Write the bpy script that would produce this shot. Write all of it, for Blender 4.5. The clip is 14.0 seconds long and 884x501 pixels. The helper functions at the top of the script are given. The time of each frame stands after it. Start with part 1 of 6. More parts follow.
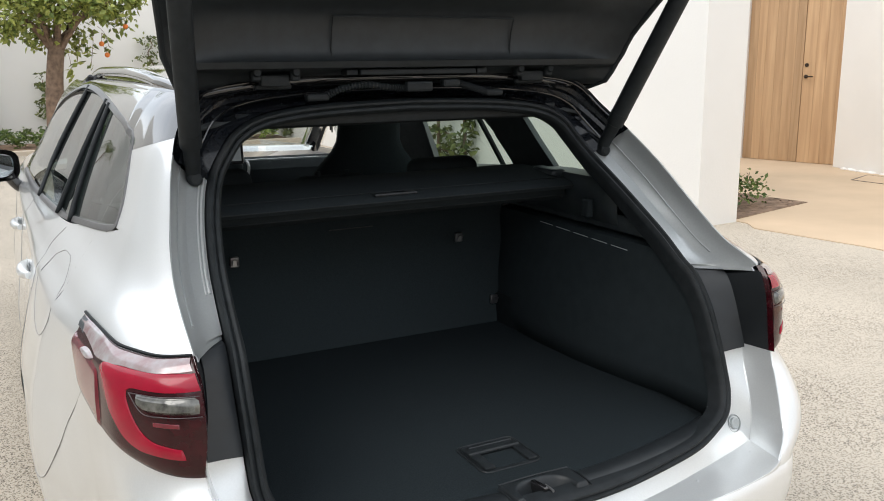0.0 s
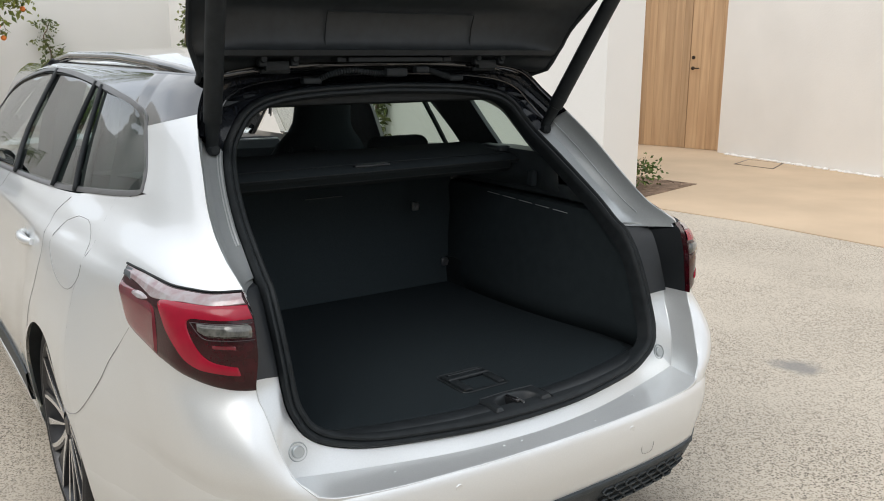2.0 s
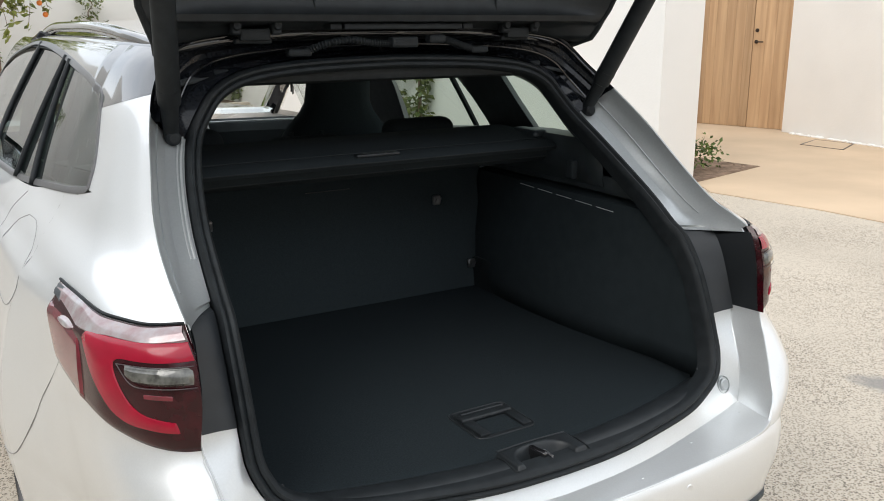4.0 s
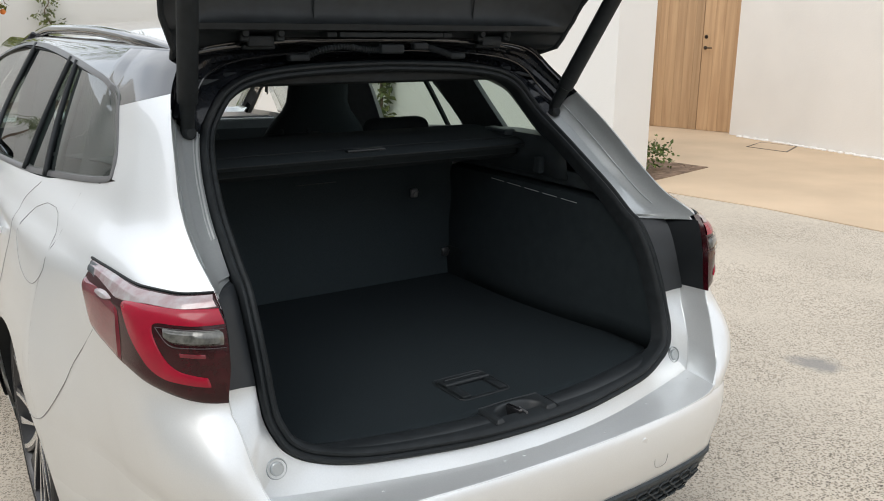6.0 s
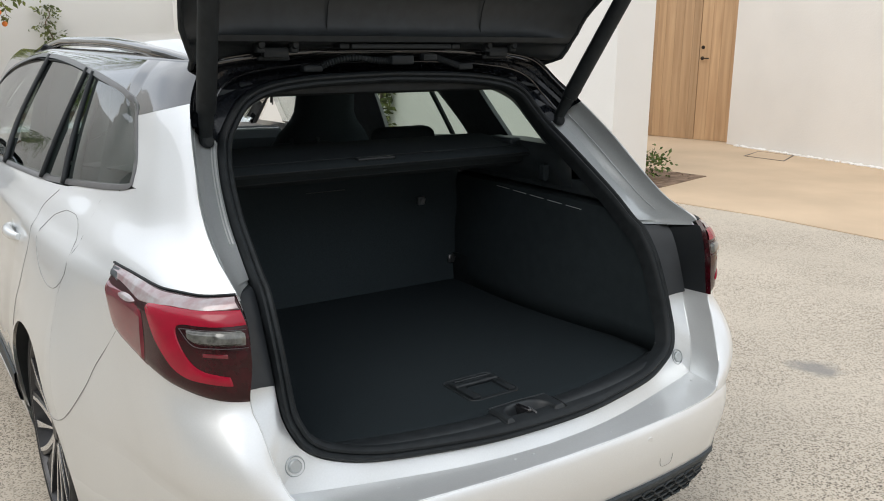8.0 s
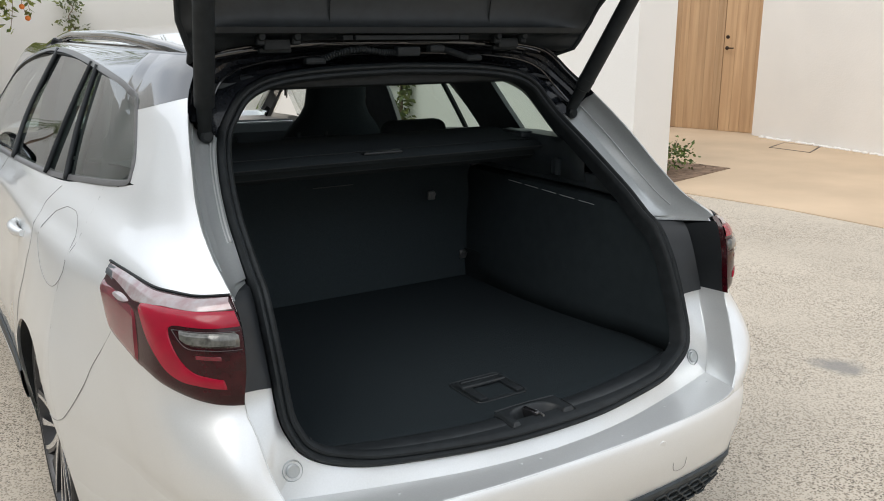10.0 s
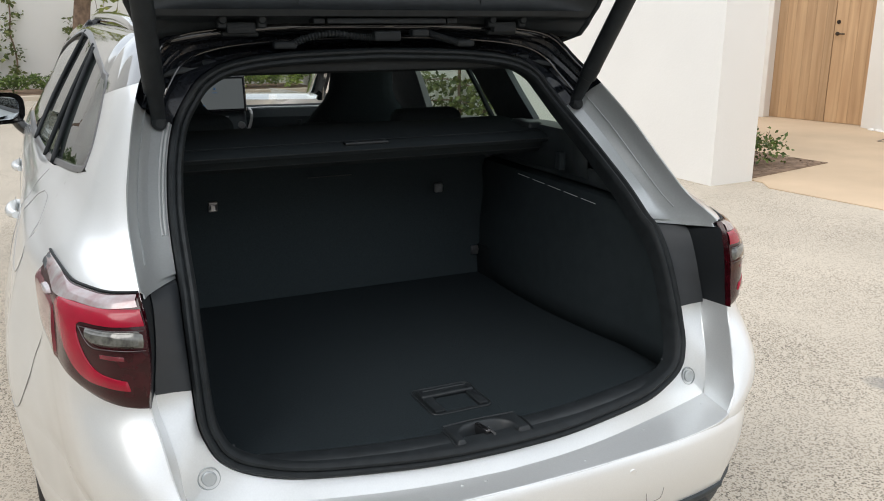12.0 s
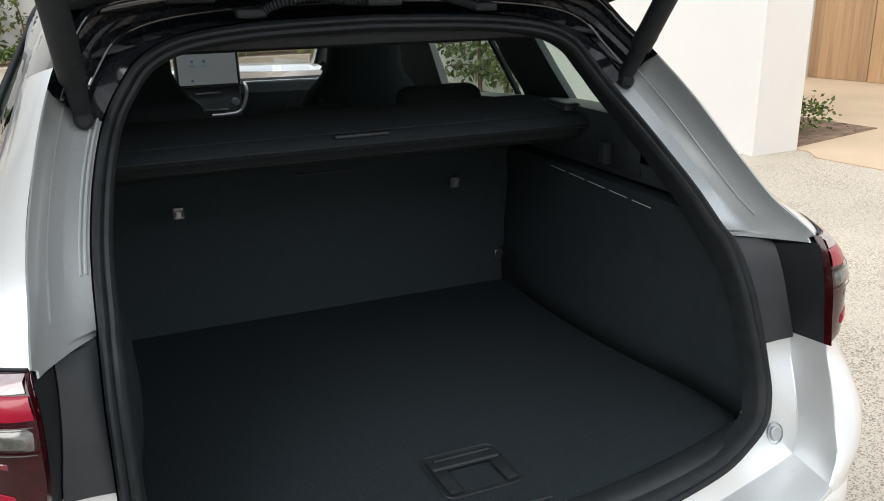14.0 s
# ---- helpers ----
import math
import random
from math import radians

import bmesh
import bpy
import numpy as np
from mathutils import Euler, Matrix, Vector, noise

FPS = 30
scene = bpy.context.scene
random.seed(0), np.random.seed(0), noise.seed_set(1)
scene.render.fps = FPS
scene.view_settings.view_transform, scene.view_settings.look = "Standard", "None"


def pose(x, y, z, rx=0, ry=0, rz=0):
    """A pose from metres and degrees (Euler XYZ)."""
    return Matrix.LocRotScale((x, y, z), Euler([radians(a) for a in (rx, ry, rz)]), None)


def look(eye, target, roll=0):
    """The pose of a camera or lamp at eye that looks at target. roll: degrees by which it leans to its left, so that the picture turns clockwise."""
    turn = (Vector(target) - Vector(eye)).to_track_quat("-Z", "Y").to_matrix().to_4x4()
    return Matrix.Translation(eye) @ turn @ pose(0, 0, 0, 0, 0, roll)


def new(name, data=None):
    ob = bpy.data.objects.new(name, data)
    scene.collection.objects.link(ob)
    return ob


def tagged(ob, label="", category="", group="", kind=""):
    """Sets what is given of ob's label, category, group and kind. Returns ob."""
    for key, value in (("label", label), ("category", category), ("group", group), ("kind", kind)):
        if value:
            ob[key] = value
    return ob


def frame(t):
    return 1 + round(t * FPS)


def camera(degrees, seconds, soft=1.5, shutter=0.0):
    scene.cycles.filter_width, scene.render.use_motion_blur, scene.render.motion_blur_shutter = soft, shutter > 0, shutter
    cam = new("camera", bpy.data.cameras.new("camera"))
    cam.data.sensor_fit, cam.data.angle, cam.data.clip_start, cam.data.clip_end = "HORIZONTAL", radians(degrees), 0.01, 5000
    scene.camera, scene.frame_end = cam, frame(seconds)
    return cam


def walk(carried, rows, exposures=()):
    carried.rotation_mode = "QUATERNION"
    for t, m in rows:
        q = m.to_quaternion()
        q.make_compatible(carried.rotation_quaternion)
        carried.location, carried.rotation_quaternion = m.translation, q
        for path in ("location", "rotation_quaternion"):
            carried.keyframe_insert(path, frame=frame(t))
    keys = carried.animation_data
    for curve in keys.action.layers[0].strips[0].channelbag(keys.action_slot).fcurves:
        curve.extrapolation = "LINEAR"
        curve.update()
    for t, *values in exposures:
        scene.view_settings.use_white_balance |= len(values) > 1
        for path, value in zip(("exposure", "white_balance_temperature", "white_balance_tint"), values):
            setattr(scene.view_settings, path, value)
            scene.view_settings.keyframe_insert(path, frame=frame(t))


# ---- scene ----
cam = camera(54.2, 14.0, soft=1.0)
PATH = [
    (0, (-0.987, -1.28, 1.47), (-0.088, 0.454, 1.04), -0.6),
    (0.5, (-1.13, -1.357, 1.469), (-0.146, 0.32, 1.002), -0.5),
    (1, (-1.319, -1.459, 1.471), (-0.264, 0.178, 1.014), -0.2),
    (1.5, (-1.37, -1.508, 1.484), (-0.281, 0.109, 1.037), -0.0),
    (2, (-1.38, -1.513, 1.476), (-0.278, 0.093, 1.02), 0.2),
    (4.5, (-1.007, -1.14, 1.446), (-0.026, 0.522, 0.921), -0.1),
    (5, (-1.063, -1.196, 1.459), (-0.066, 0.45, 0.913), 0.1),
    (5.5, (-1.17, -1.28, 1.466), (-0.13, 0.346, 0.942), 0.4),
    (6, (-1.245, -1.356, 1.468), (-0.162, 0.248, 0.965), 0.6),
    (6.5, (-1.272, -1.384, 1.475), (-0.167, 0.212, 0.994), 0.6),
    (7, (-1.296, -1.385, 1.471), (-0.206, 0.223, 0.995), 0.5),
    (9.5, (-1.312, -1.4, 1.468), (-0.22, 0.202, 0.979), 0.5),
    (10, (-1.233, -1.361, 1.467), (-0.19, 0.271, 0.969), 0.1),
    (10.5, (-1.035, -1.35, 1.475), (-0.096, 0.344, 0.973), 0.6),
    (11, (-0.905, -1.375, 1.462), (-0.044, 0.356, 0.949), 0.9),
    (11.5, (-0.87, -1.374, 1.452), (-0.03, 0.36, 0.916), 0.2),
    (12, (-0.851, -1.398, 1.468), (-0.027, 0.344, 0.934), 0.3),
    (12.5, (-0.835, -1.421, 1.479), (-0.033, 0.334, 0.956), 0.3),
    (13, (-0.815, -1.371, 1.472), (-0.023, 0.389, 0.946), -0.1),
    (13.5, (-0.743, -1.185, 1.453), (0.029, 0.571, 0.886), -0.3),
    (14, (-0.623, -0.945, 1.457), (0.145, 0.796, 0.842), -0.7),
]
EXPOSURES = [(0, .29), (.6, .15), (1.5, .0), (2.2, .0), (4.3, .26), (5, .25), (6, .07), (6.5, .02), (9.5, .02), (10.5, .08), (12.5, .20), (13.4, .26), (14, .37)]
walk(cam, [(t, look(eye, target, roll)) for t, eye, target, roll in PATH], EXPOSURES)

# ---- light ----
world = bpy.data.worlds.new("sky")
scene.world = world
world.use_nodes = True
wn = world.node_tree.nodes
sky = wn.new("ShaderNodeTexSky")
sky.sky_type, sky.sun_disc = "NISHITA", False
SUN_UP, SUN_ROUND = 52.0, 255.0
sky.sun_elevation, sky.sun_rotation = radians(SUN_UP), radians(SUN_ROUND)
sky.air_density, sky.dust_density, sky.ozone_density = 1.0, 3.0, 1.0
veil = wn.new("ShaderNodeMix")
veil.data_type = "RGBA"
veil.inputs["Factor"].default_value = 0.75
veil.inputs["B"].default_value = (9.6, 9.95, 10.3, 1)
# broken cloud: the veil is thicker and thinner from place to place
cloud_way = wn.new("ShaderNodeTexCoord")
cloud = wn.new("ShaderNodeTexNoise")
cloud.inputs["Scale"].default_value, cloud.inputs["Detail"].default_value, cloud.inputs["Distortion"].default_value = 3.2, 6, 0.5
cloud_range = wn.new("ShaderNodeMapRange")
for _k, _v in (("From Min", .34), ("From Max", .66), ("To Min", .50), ("To Max", 1.0)):
    cloud_range.inputs[_k].default_value = _v
world.node_tree.links.new(cloud_way.outputs["Generated"], cloud.inputs["Vector"])
world.node_tree.links.new(cloud.outputs["Fac"], cloud_range.inputs["Value"])
world.node_tree.links.new(cloud_range.outputs["Result"], veil.inputs["Factor"])
world.node_tree.links.new(sky.outputs["Color"], veil.inputs["A"])
world.node_tree.links.new(veil.outputs["Result"], wn["Background"].inputs["Color"])
wn["Background"].inputs["Strength"].default_value = 0.156
sun = new("sun", bpy.data.lights.new("sun", "SUN"))
sun.data.energy, sun.data.angle, sun.data.color = 1.0, radians(34), (1.0, 0.97, 0.93)
_a = radians(SUN_ROUND)
sun.matrix_world = look((0, 0, 30), Vector((0, 0, 30)) - Vector((math.sin(_a) * math.cos(radians(SUN_UP)), math.cos(_a) * math.cos(radians(SUN_UP)), math.sin(radians(SUN_UP)))))


# ---- materials ----
def material(name, color, rough=0.5, metal=0.0, vary=0.08, scale=6.0, bump=0.0, bump_scale=60.0, coat=0.0, spec=0.5, two=None):
    """A surface with a colour that drifts at two scales and a fine relief. two: a second colour, drawn in stains."""
    m = bpy.data.materials.new(name)
    m.use_nodes = True
    nt = m.node_tree
    b = nt.nodes["Principled BSDF"]
    b.inputs["Roughness"].default_value, b.inputs["Metallic"].default_value = rough, metal
    b.inputs["Coat Weight"].default_value, b.inputs["Coat Roughness"].default_value = coat, 0.03
    b.inputs["Specular IOR Level"].default_value = spec
    tc = nt.nodes.new("ShaderNodeTexCoord")
    n1 = nt.nodes.new("ShaderNodeTexNoise")
    n1.inputs["Scale"].default_value, n1.inputs["Detail"].default_value = scale, 8
    nt.links.new(tc.outputs["Object"], n1.inputs["Vector"])
    ramp = nt.nodes.new("ShaderNodeValToRGB")
    dark = two if two else tuple(c * (1 - vary) for c in color)
    lite = color if two else tuple(min(1, c * (1 + vary)) for c in color)
    ramp.color_ramp.elements[0].position, ramp.color_ramp.elements[1].position = 0.32, 0.68
    ramp.color_ramp.elements[0].color, ramp.color_ramp.elements[1].color = (*dark, 1), (*lite, 1)
    nt.links.new(n1.outputs["Fac"], ramp.inputs["Fac"])
    nt.links.new(ramp.outputs["Color"], b.inputs["Base Color"])
    if bump:
        n2 = nt.nodes.new("ShaderNodeTexNoise")
        n2.inputs["Scale"].default_value, n2.inputs["Detail"].default_value = bump_scale, 6
        nt.links.new(tc.outputs["Object"], n2.inputs["Vector"])
        bp = nt.nodes.new("ShaderNodeBump")
        bp.inputs["Strength"].default_value, bp.inputs["Distance"].default_value = bump, 0.01
        nt.links.new(n2.outputs["Fac"], bp.inputs["Height"])
        nt.links.new(bp.outputs["Normal"], b.inputs["Normal"])
    return m


def bsdf(m):
    return m.node_tree.nodes["Principled BSDF"]


def glass(name, color, rough=0.0):
    m = bpy.data.materials.new(name)
    m.use_nodes = True
    b = bsdf(m)
    b.inputs["Base Color"].default_value = (*color, 1)
    b.inputs["Transmission Weight"].default_value, b.inputs["Roughness"].default_value, b.inputs["IOR"].default_value = 1.0, rough, 1.45
    return m


def tinted_glass(name, color):
    """A thin dark pane: tinted where it is looked through, mirroring the court at a low angle."""
    m = bpy.data.materials.new(name)
    m.use_nodes = True
    nt = m.node_tree
    nt.nodes.remove(bsdf(m))
    clear, gloss, mix, fres = (nt.nodes.new("ShaderNode" + k) for k in ("BsdfTransparent", "BsdfGlossy", "MixShader", "LayerWeight"))
    clear.inputs["Color"].default_value = (*color, 1)
    gloss.inputs["Roughness"].default_value = 0.0
    fres.inputs["Blend"].default_value = 0.5
    steep, share = nt.nodes.new("ShaderNodeMath"), nt.nodes.new("ShaderNodeMath")
    steep.operation, share.operation = "POWER", "MULTIPLY_ADD"
    steep.inputs[1].default_value, share.inputs[1].default_value, share.inputs[2].default_value = 4.0, 0.93, 0.06
    nt.links.new(fres.outputs["Facing"], steep.inputs[0])
    nt.links.new(steep.outputs[0], share.inputs[0])
    nt.links.new(share.outputs[0], mix.inputs["Fac"])
    nt.links.new(clear.outputs["BSDF"], mix.inputs[1])
    nt.links.new(gloss.outputs["BSDF"], mix.inputs[2])
    nt.links.new(mix.outputs["Shader"], nt.nodes["Material Output"].inputs["Surface"])
    return m


def pebble_material():
    """Washed concrete: grey and brown stones a centimetre wide in a pale cream binder, with worn and stained patches."""
    m = material("washed_concrete", (0.54, 0.478, 0.392), 0.85, vary=0.08, scale=0.7)
    nt, b = m.node_tree, bsdf(m)
    tc = nt.nodes.new("ShaderNodeTexCoord")
    warp = nt.nodes.new("ShaderNodeTexNoise")
    warp.inputs["Scale"].default_value = 40
    nt.links.new(tc.outputs["Object"], warp.inputs["Vector"])
    add = nt.nodes.new("ShaderNodeVectorMath")
    add.operation = "MULTIPLY_ADD"
    add.inputs[1].default_value = (0.02, 0.02, 0.02)
    nt.links.new(warp.outputs["Color"], add.inputs[0])
    nt.links.new(tc.outputs["Object"], add.inputs[2])
    v = nt.nodes.new("ShaderNodeTexVoronoi")
    v.inputs["Scale"].default_value = 126
    nt.links.new(add.outputs["Vector"], v.inputs["Vector"])
    pick = nt.nodes.new("ShaderNodeSeparateColor")
    nt.links.new(v.outputs["Color"], pick.inputs["Color"])
    size = nt.nodes.new("ShaderNodeMapRange")
    size.inputs["To Min"].default_value, size.inputs["To Max"].default_value = 0.31, 0.61
    nt.links.new(pick.outputs["Green"], size.inputs["Value"])
    less = nt.nodes.new("ShaderNodeMath")
    less.operation = "LESS_THAN"
    nt.links.new(v.outputs["Distance"], less.inputs[0])
    nt.links.new(size.outputs["Result"], less.inputs[1])
    has = nt.nodes.new("ShaderNodeMath")
    has.operation = "LESS_THAN"
    has.inputs[1].default_value = 0.90
    nt.links.new(pick.outputs["Blue"], has.inputs[0])
    mask = nt.nodes.new("ShaderNodeMath")
    mask.operation = "MULTIPLY"
    nt.links.new(less.outputs[0], mask.inputs[0])
    nt.links.new(has.outputs[0], mask.inputs[1])
    stone = nt.nodes.new("ShaderNodeValToRGB")
    stone.color_ramp.elements[0].color, stone.color_ramp.elements[1].color = (0.080, 0.068, 0.053, 1), (0.375, 0.315, 0.245, 1)
    nt.links.new(pick.outputs["Red"], stone.inputs["Fac"])
    worn = nt.nodes.new("ShaderNodeTexNoise")
    worn.inputs["Scale"].default_value, worn.inputs["Detail"].default_value = 1.1, 5
    nt.links.new(tc.outputs["Object"], worn.inputs["Vector"])
    wr = nt.nodes.new("ShaderNodeMapRange")
    wr.inputs["From Min"].default_value, wr.inputs["From Max"].default_value = 0.35, 0.6
    wr.inputs["To Min"].default_value, wr.inputs["To Max"].default_value = 0.55, 1.0
    nt.links.new(worn.outputs["Fac"], wr.inputs["Value"])
    fac = nt.nodes.new("ShaderNodeMath")
    fac.operation = "MULTIPLY"
    nt.links.new(mask.outputs[0], fac.inputs[0])
    nt.links.new(wr.outputs["Result"], fac.inputs[1])
    mix = nt.nodes.new("ShaderNodeMix")
    mix.data_type = "RGBA"
    base = b.inputs["Base Color"].links[0].from_socket
    nt.links.new(fac.outputs[0], mix.inputs["Factor"])
    nt.links.new(base, mix.inputs["A"])
    nt.links.new(stone.outputs["Color"], mix.inputs["B"])
    nt.links.new(mix.outputs["Result"], b.inputs["Base Color"])
    # one old grey oil stain with a ragged outline
    far = nt.nodes.new("ShaderNodeVectorMath")
    far.operation = "DISTANCE"
    sw = nt.nodes.new("ShaderNodeTexNoise")
    sw.inputs["Scale"].default_value, sw.inputs["Detail"].default_value = 9, 4
    nt.links.new(tc.outputs["Object"], sw.inputs["Vector"])
    sm = nt.nodes.new("ShaderNodeVectorMath")
    sm.operation = "MULTIPLY_ADD"
    sm.inputs[1].default_value = (0.22, 0.22, 0)
    nt.links.new(sw.outputs["Color"], sm.inputs[0])
    nt.links.new(tc.outputs["Object"], sm.inputs[2])
    nt.links.new(sm.outputs["Vector"], far.inputs[0])
    far.inputs[1].default_value = (2.33, 0.85, 0)
    edge = nt.nodes.new("ShaderNodeMapRange")
    edge.inputs["From Min"].default_value, edge.inputs["From Max"].default_value = 0.12, 0.04
    edge.inputs["To Min"].default_value, edge.inputs["To Max"].default_value = 0.0, 0.85
    nt.links.new(far.outputs["Value"], edge.inputs["Value"])
    oil = nt.nodes.new("ShaderNodeMix")
    oil.data_type = "RGBA"
    oil.inputs["B"].default_value = (0.24, 0.23, 0.215, 1)
    nt.links.new(edge.outputs["Result"], oil.inputs["Factor"])
    nt.links.new(mix.outputs["Result"], oil.inputs["A"])
    nt.links.new(oil.outputs["Result"], b.inputs["Base Color"])
    bp = nt.nodes.new("ShaderNodeBump")
    bp.inputs["Strength"].default_value, bp.inputs["Distance"].default_value = 0.35, 0.004
    nt.links.new(mask.outputs[0], bp.inputs["Height"])
    nt.links.new(bp.outputs["Normal"], b.inputs["Normal"])
    return m


def wood_material(name, a, c, grain=1.0):
    """Oiled planks with upright grain; every plank has its own tone."""
    m = material(name, a, 0.55, vary=0.05, scale=3)
    nt, b = m.node_tree, bsdf(m)
    tc = nt.nodes.new("ShaderNodeTexCoord")
    info = nt.nodes.new("ShaderNodeObjectInfo")
    mp = nt.nodes.new("ShaderNodeMapping")
    mp.inputs["Scale"].default_value = (14 * grain, 14 * grain, 0.7 * grain)
    nt.links.new(tc.outputs["Object"], mp.inputs["Vector"])
    shift = nt.nodes.new("ShaderNodeVectorMath")
    shift.operation = "MULTIPLY_ADD"
    shift.inputs[1].default_value = (37, 37, 37)
    nt.links.new(info.outputs["Random"], shift.inputs[0])
    nt.links.new(mp.outputs["Vector"], shift.inputs[2])
    n = nt.nodes.new("ShaderNodeTexNoise")
    n.inputs["Scale"].default_value, n.inputs["Detail"].default_value, n.inputs["Distortion"].default_value = 1.0, 7, 0.6
    nt.links.new(shift.outputs["Vector"], n.inputs["Vector"])
    r = nt.nodes.new("ShaderNodeValToRGB")
    r.color_ramp.elements[0].position, r.color_ramp.elements[1].position = 0.3, 0.7
    r.color_ramp.elements[0].color, r.color_ramp.elements[1].color = (*c, 1), (*a, 1)
    nt.links.new(n.outputs["Fac"], r.inputs["Fac"])
    tone = nt.nodes.new("ShaderNodeMapRange")
    tone.inputs["To Min"].default_value, tone.inputs["To Max"].default_value = 0.82, 1.12
    nt.links.new(info.outputs["Random"], tone.inputs["Value"])
    hs = nt.nodes.new("ShaderNodeHueSaturation")
    nt.links.new(tone.outputs["Result"], hs.inputs["Value"])
    nt.links.new(r.outputs["Color"], hs.inputs["Color"])
    nt.links.new(hs.outputs["Color"], b.inputs["Base Color"])
    return m


def leaf_material(name, a, c):
    """Leaves whose green differs from leaf to leaf."""
    m = material(name, a, 0.55, vary=0.1, scale=4)
    nt, b = m.node_tree, bsdf(m)
    g = nt.nodes.new("ShaderNodeNewGeometry")
    r = nt.nodes.new("ShaderNodeValToRGB")
    r.color_ramp.elements[0].color, r.color_ramp.elements[1].color = (*a, 1), (*c, 1)
    nt.links.new(g.outputs["Random Per Island"], r.inputs["Fac"])
    nt.links.new(r.outputs["Color"], b.inputs["Base Color"])
    b.inputs["Subsurface Weight"].default_value = 0.0
    return m


SATIN = material("satin_black_trim", (0.10, 0.10, 0.102), 0.35, vary=0.1, scale=30, bump=0.03, bump_scale=400)
PAINT = material("pearl_white_paint", (0.825, 0.842, 0.848), 0.42, 0.62, vary=0.015, scale=300, coat=1.0)
PAINT_IN = material("pearl_white_primer_paint", (0.74, 0.76, 0.765), 0.36, 0.6, vary=0.02, scale=250, coat=0.7)
# thin jamb paint, its grey deepened for the raised tailgate's shade
PAINT_JAMB_SHADED = material("thin_shaded_jamb_paint", (0.47, 0.495, 0.50), 0.36, 0.5, vary=0.03, scale=200, coat=0.6)
BLACK_GLOSS = material("gloss_black_paint", (0.010, 0.010, 0.011), 0.08, vary=0.2, scale=200, coat=1.0)
TRIM = material("black_trim_plastic", (0.032, 0.040, 0.045), 0.55, vary=0.2, scale=30, bump=0.12, bump_scale=900)
TRIM_SMOOTH = material("black_smooth_plastic", (0.034, 0.042, 0.047), 0.42, vary=0.15, scale=20, bump=0.03, bump_scale=500)
CAP_GREY = material("charcoal_plastic", (0.019, 0.0225, 0.0262), 0.48, vary=0.12, scale=20, bump=0.05, bump_scale=700)
RUBBER = material("black_rubber", (0.0128, 0.016, 0.0182), 0.6, vary=0.25, scale=40, bump=0.08, bump_scale=300, spec=0.3)
CARPET = material("black_carpet", (0.033, 0.0435, 0.049), 0.95, vary=0.12, scale=260, bump=0.4, bump_scale=700, spec=0.15)
FLOOR_CARPET = material("black_floor_carpet", (0.0195, 0.0262, 0.0298), 0.95, vary=0.3, scale=260, bump=0.5, bump_scale=700, spec=0.12)
BOOT_TRIM = material("boot_side_plastic", (0.027, 0.0352, 0.0395), 0.78, vary=0.08, scale=25, bump=0.10, bump_scale=800, spec=0.15)
LINING = material("tailgate_lining_plastic", (0.0165, 0.0200, 0.0225), 0.45, vary=0.2, scale=30, bump=0.05, bump_scale=900, spec=0.4)
COVER = material("black_cover_cloth", (0.0205, 0.026, 0.029), 0.9, vary=0.1, scale=180, bump=0.1, bump_scale=600, spec=0.15)
CLOTH = material("black_cloth", (0.030, 0.038, 0.0425), 0.9, vary=0.12, scale=180, bump=0.15, bump_scale=600, spec=0.2)
HEADLINER = material("dark_headliner", (0.055, 0.06, 0.063), 0.95, vary=0.1, scale=90, bump=0.2, bump_scale=600, spec=0.2)
MIRROR = material("mirror_silver", (0.42, 0.45, 0.47), 0.02, 1.0, vary=0.02, scale=20)
STEEL = material("bright_steel", (0.40, 0.40, 0.41), 0.35, 1.0, vary=0.1, scale=60)
ALLOY = material("machined_alloy", (0.78, 0.79, 0.80), 0.25, 0.9, vary=0.05, scale=80)
ALLOY_DARK = material("dark_alloy", (0.05, 0.05, 0.053), 0.35, 0.3, vary=0.1, scale=80)
TYRE = material("tyre_rubber", (0.02, 0.02, 0.021), 0.75, vary=0.2, scale=50, bump=0.2, bump_scale=200)
LAMP_HOUSE = material("black_lamp_housing", (0.0125, 0.0150, 0.0175), 0.5, vary=0.1, scale=20, bump=0.04, bump_scale=700, spec=0.4)
LAMP_DARK = material("dark_red_lamp", (0.030, 0.0012, 0.0036), 0.18, vary=0.3, scale=40, coat=0.25, spec=0.3)
LAMP_RED = material("red_lamp", (0.32, 0.002, 0.022), 0.25, vary=0.08, scale=30, coat=0.4, spec=0.3)
LAMP_SIDE = material("side_red_lamp", (0.15, 0.006, 0.016), 0.12, vary=0.25, scale=20, coat=1.0, spec=0.5)
LAMP_CLEAR = material("smoked_clear_lamp", (0.11, 0.11, 0.098), 0.22, 0.2, vary=0.5, scale=70, coat=1.0)
LAMP_TOP = material("frosted_lamp_edge", (0.42, 0.41, 0.415), 0.16, 0.1, scale=30, coat=0.8, two=(0.30, 0.19, 0.20))
GLASS = glass("window_glass", (0.80, 0.84, 0.82))
GLASS_DARK = tinted_glass("privacy_glass", (0.50, 0.585, 0.535))
STUCCO = material("white_render", (0.80, 0.785, 0.755), 0.92, vary=0.022, scale=0.9, bump=0.12, bump_scale=45, spec=0.2)
STUCCO_B = material("cream_render", (0.755, 0.73, 0.69), 0.92, vary=0.035, scale=1.1, bump=0.15, bump_scale=40, spec=0.2)
SANDY = material("sand_concrete", (0.56, 0.43, 0.30), 0.85, vary=0.10, scale=0.9, bump=0.1, bump_scale=120, spec=0.25)
SOIL = material("garden_soil", (0.25, 0.175, 0.125), 0.95, vary=0.35, scale=9, bump=0.9, bump_scale=40, spec=0.1)
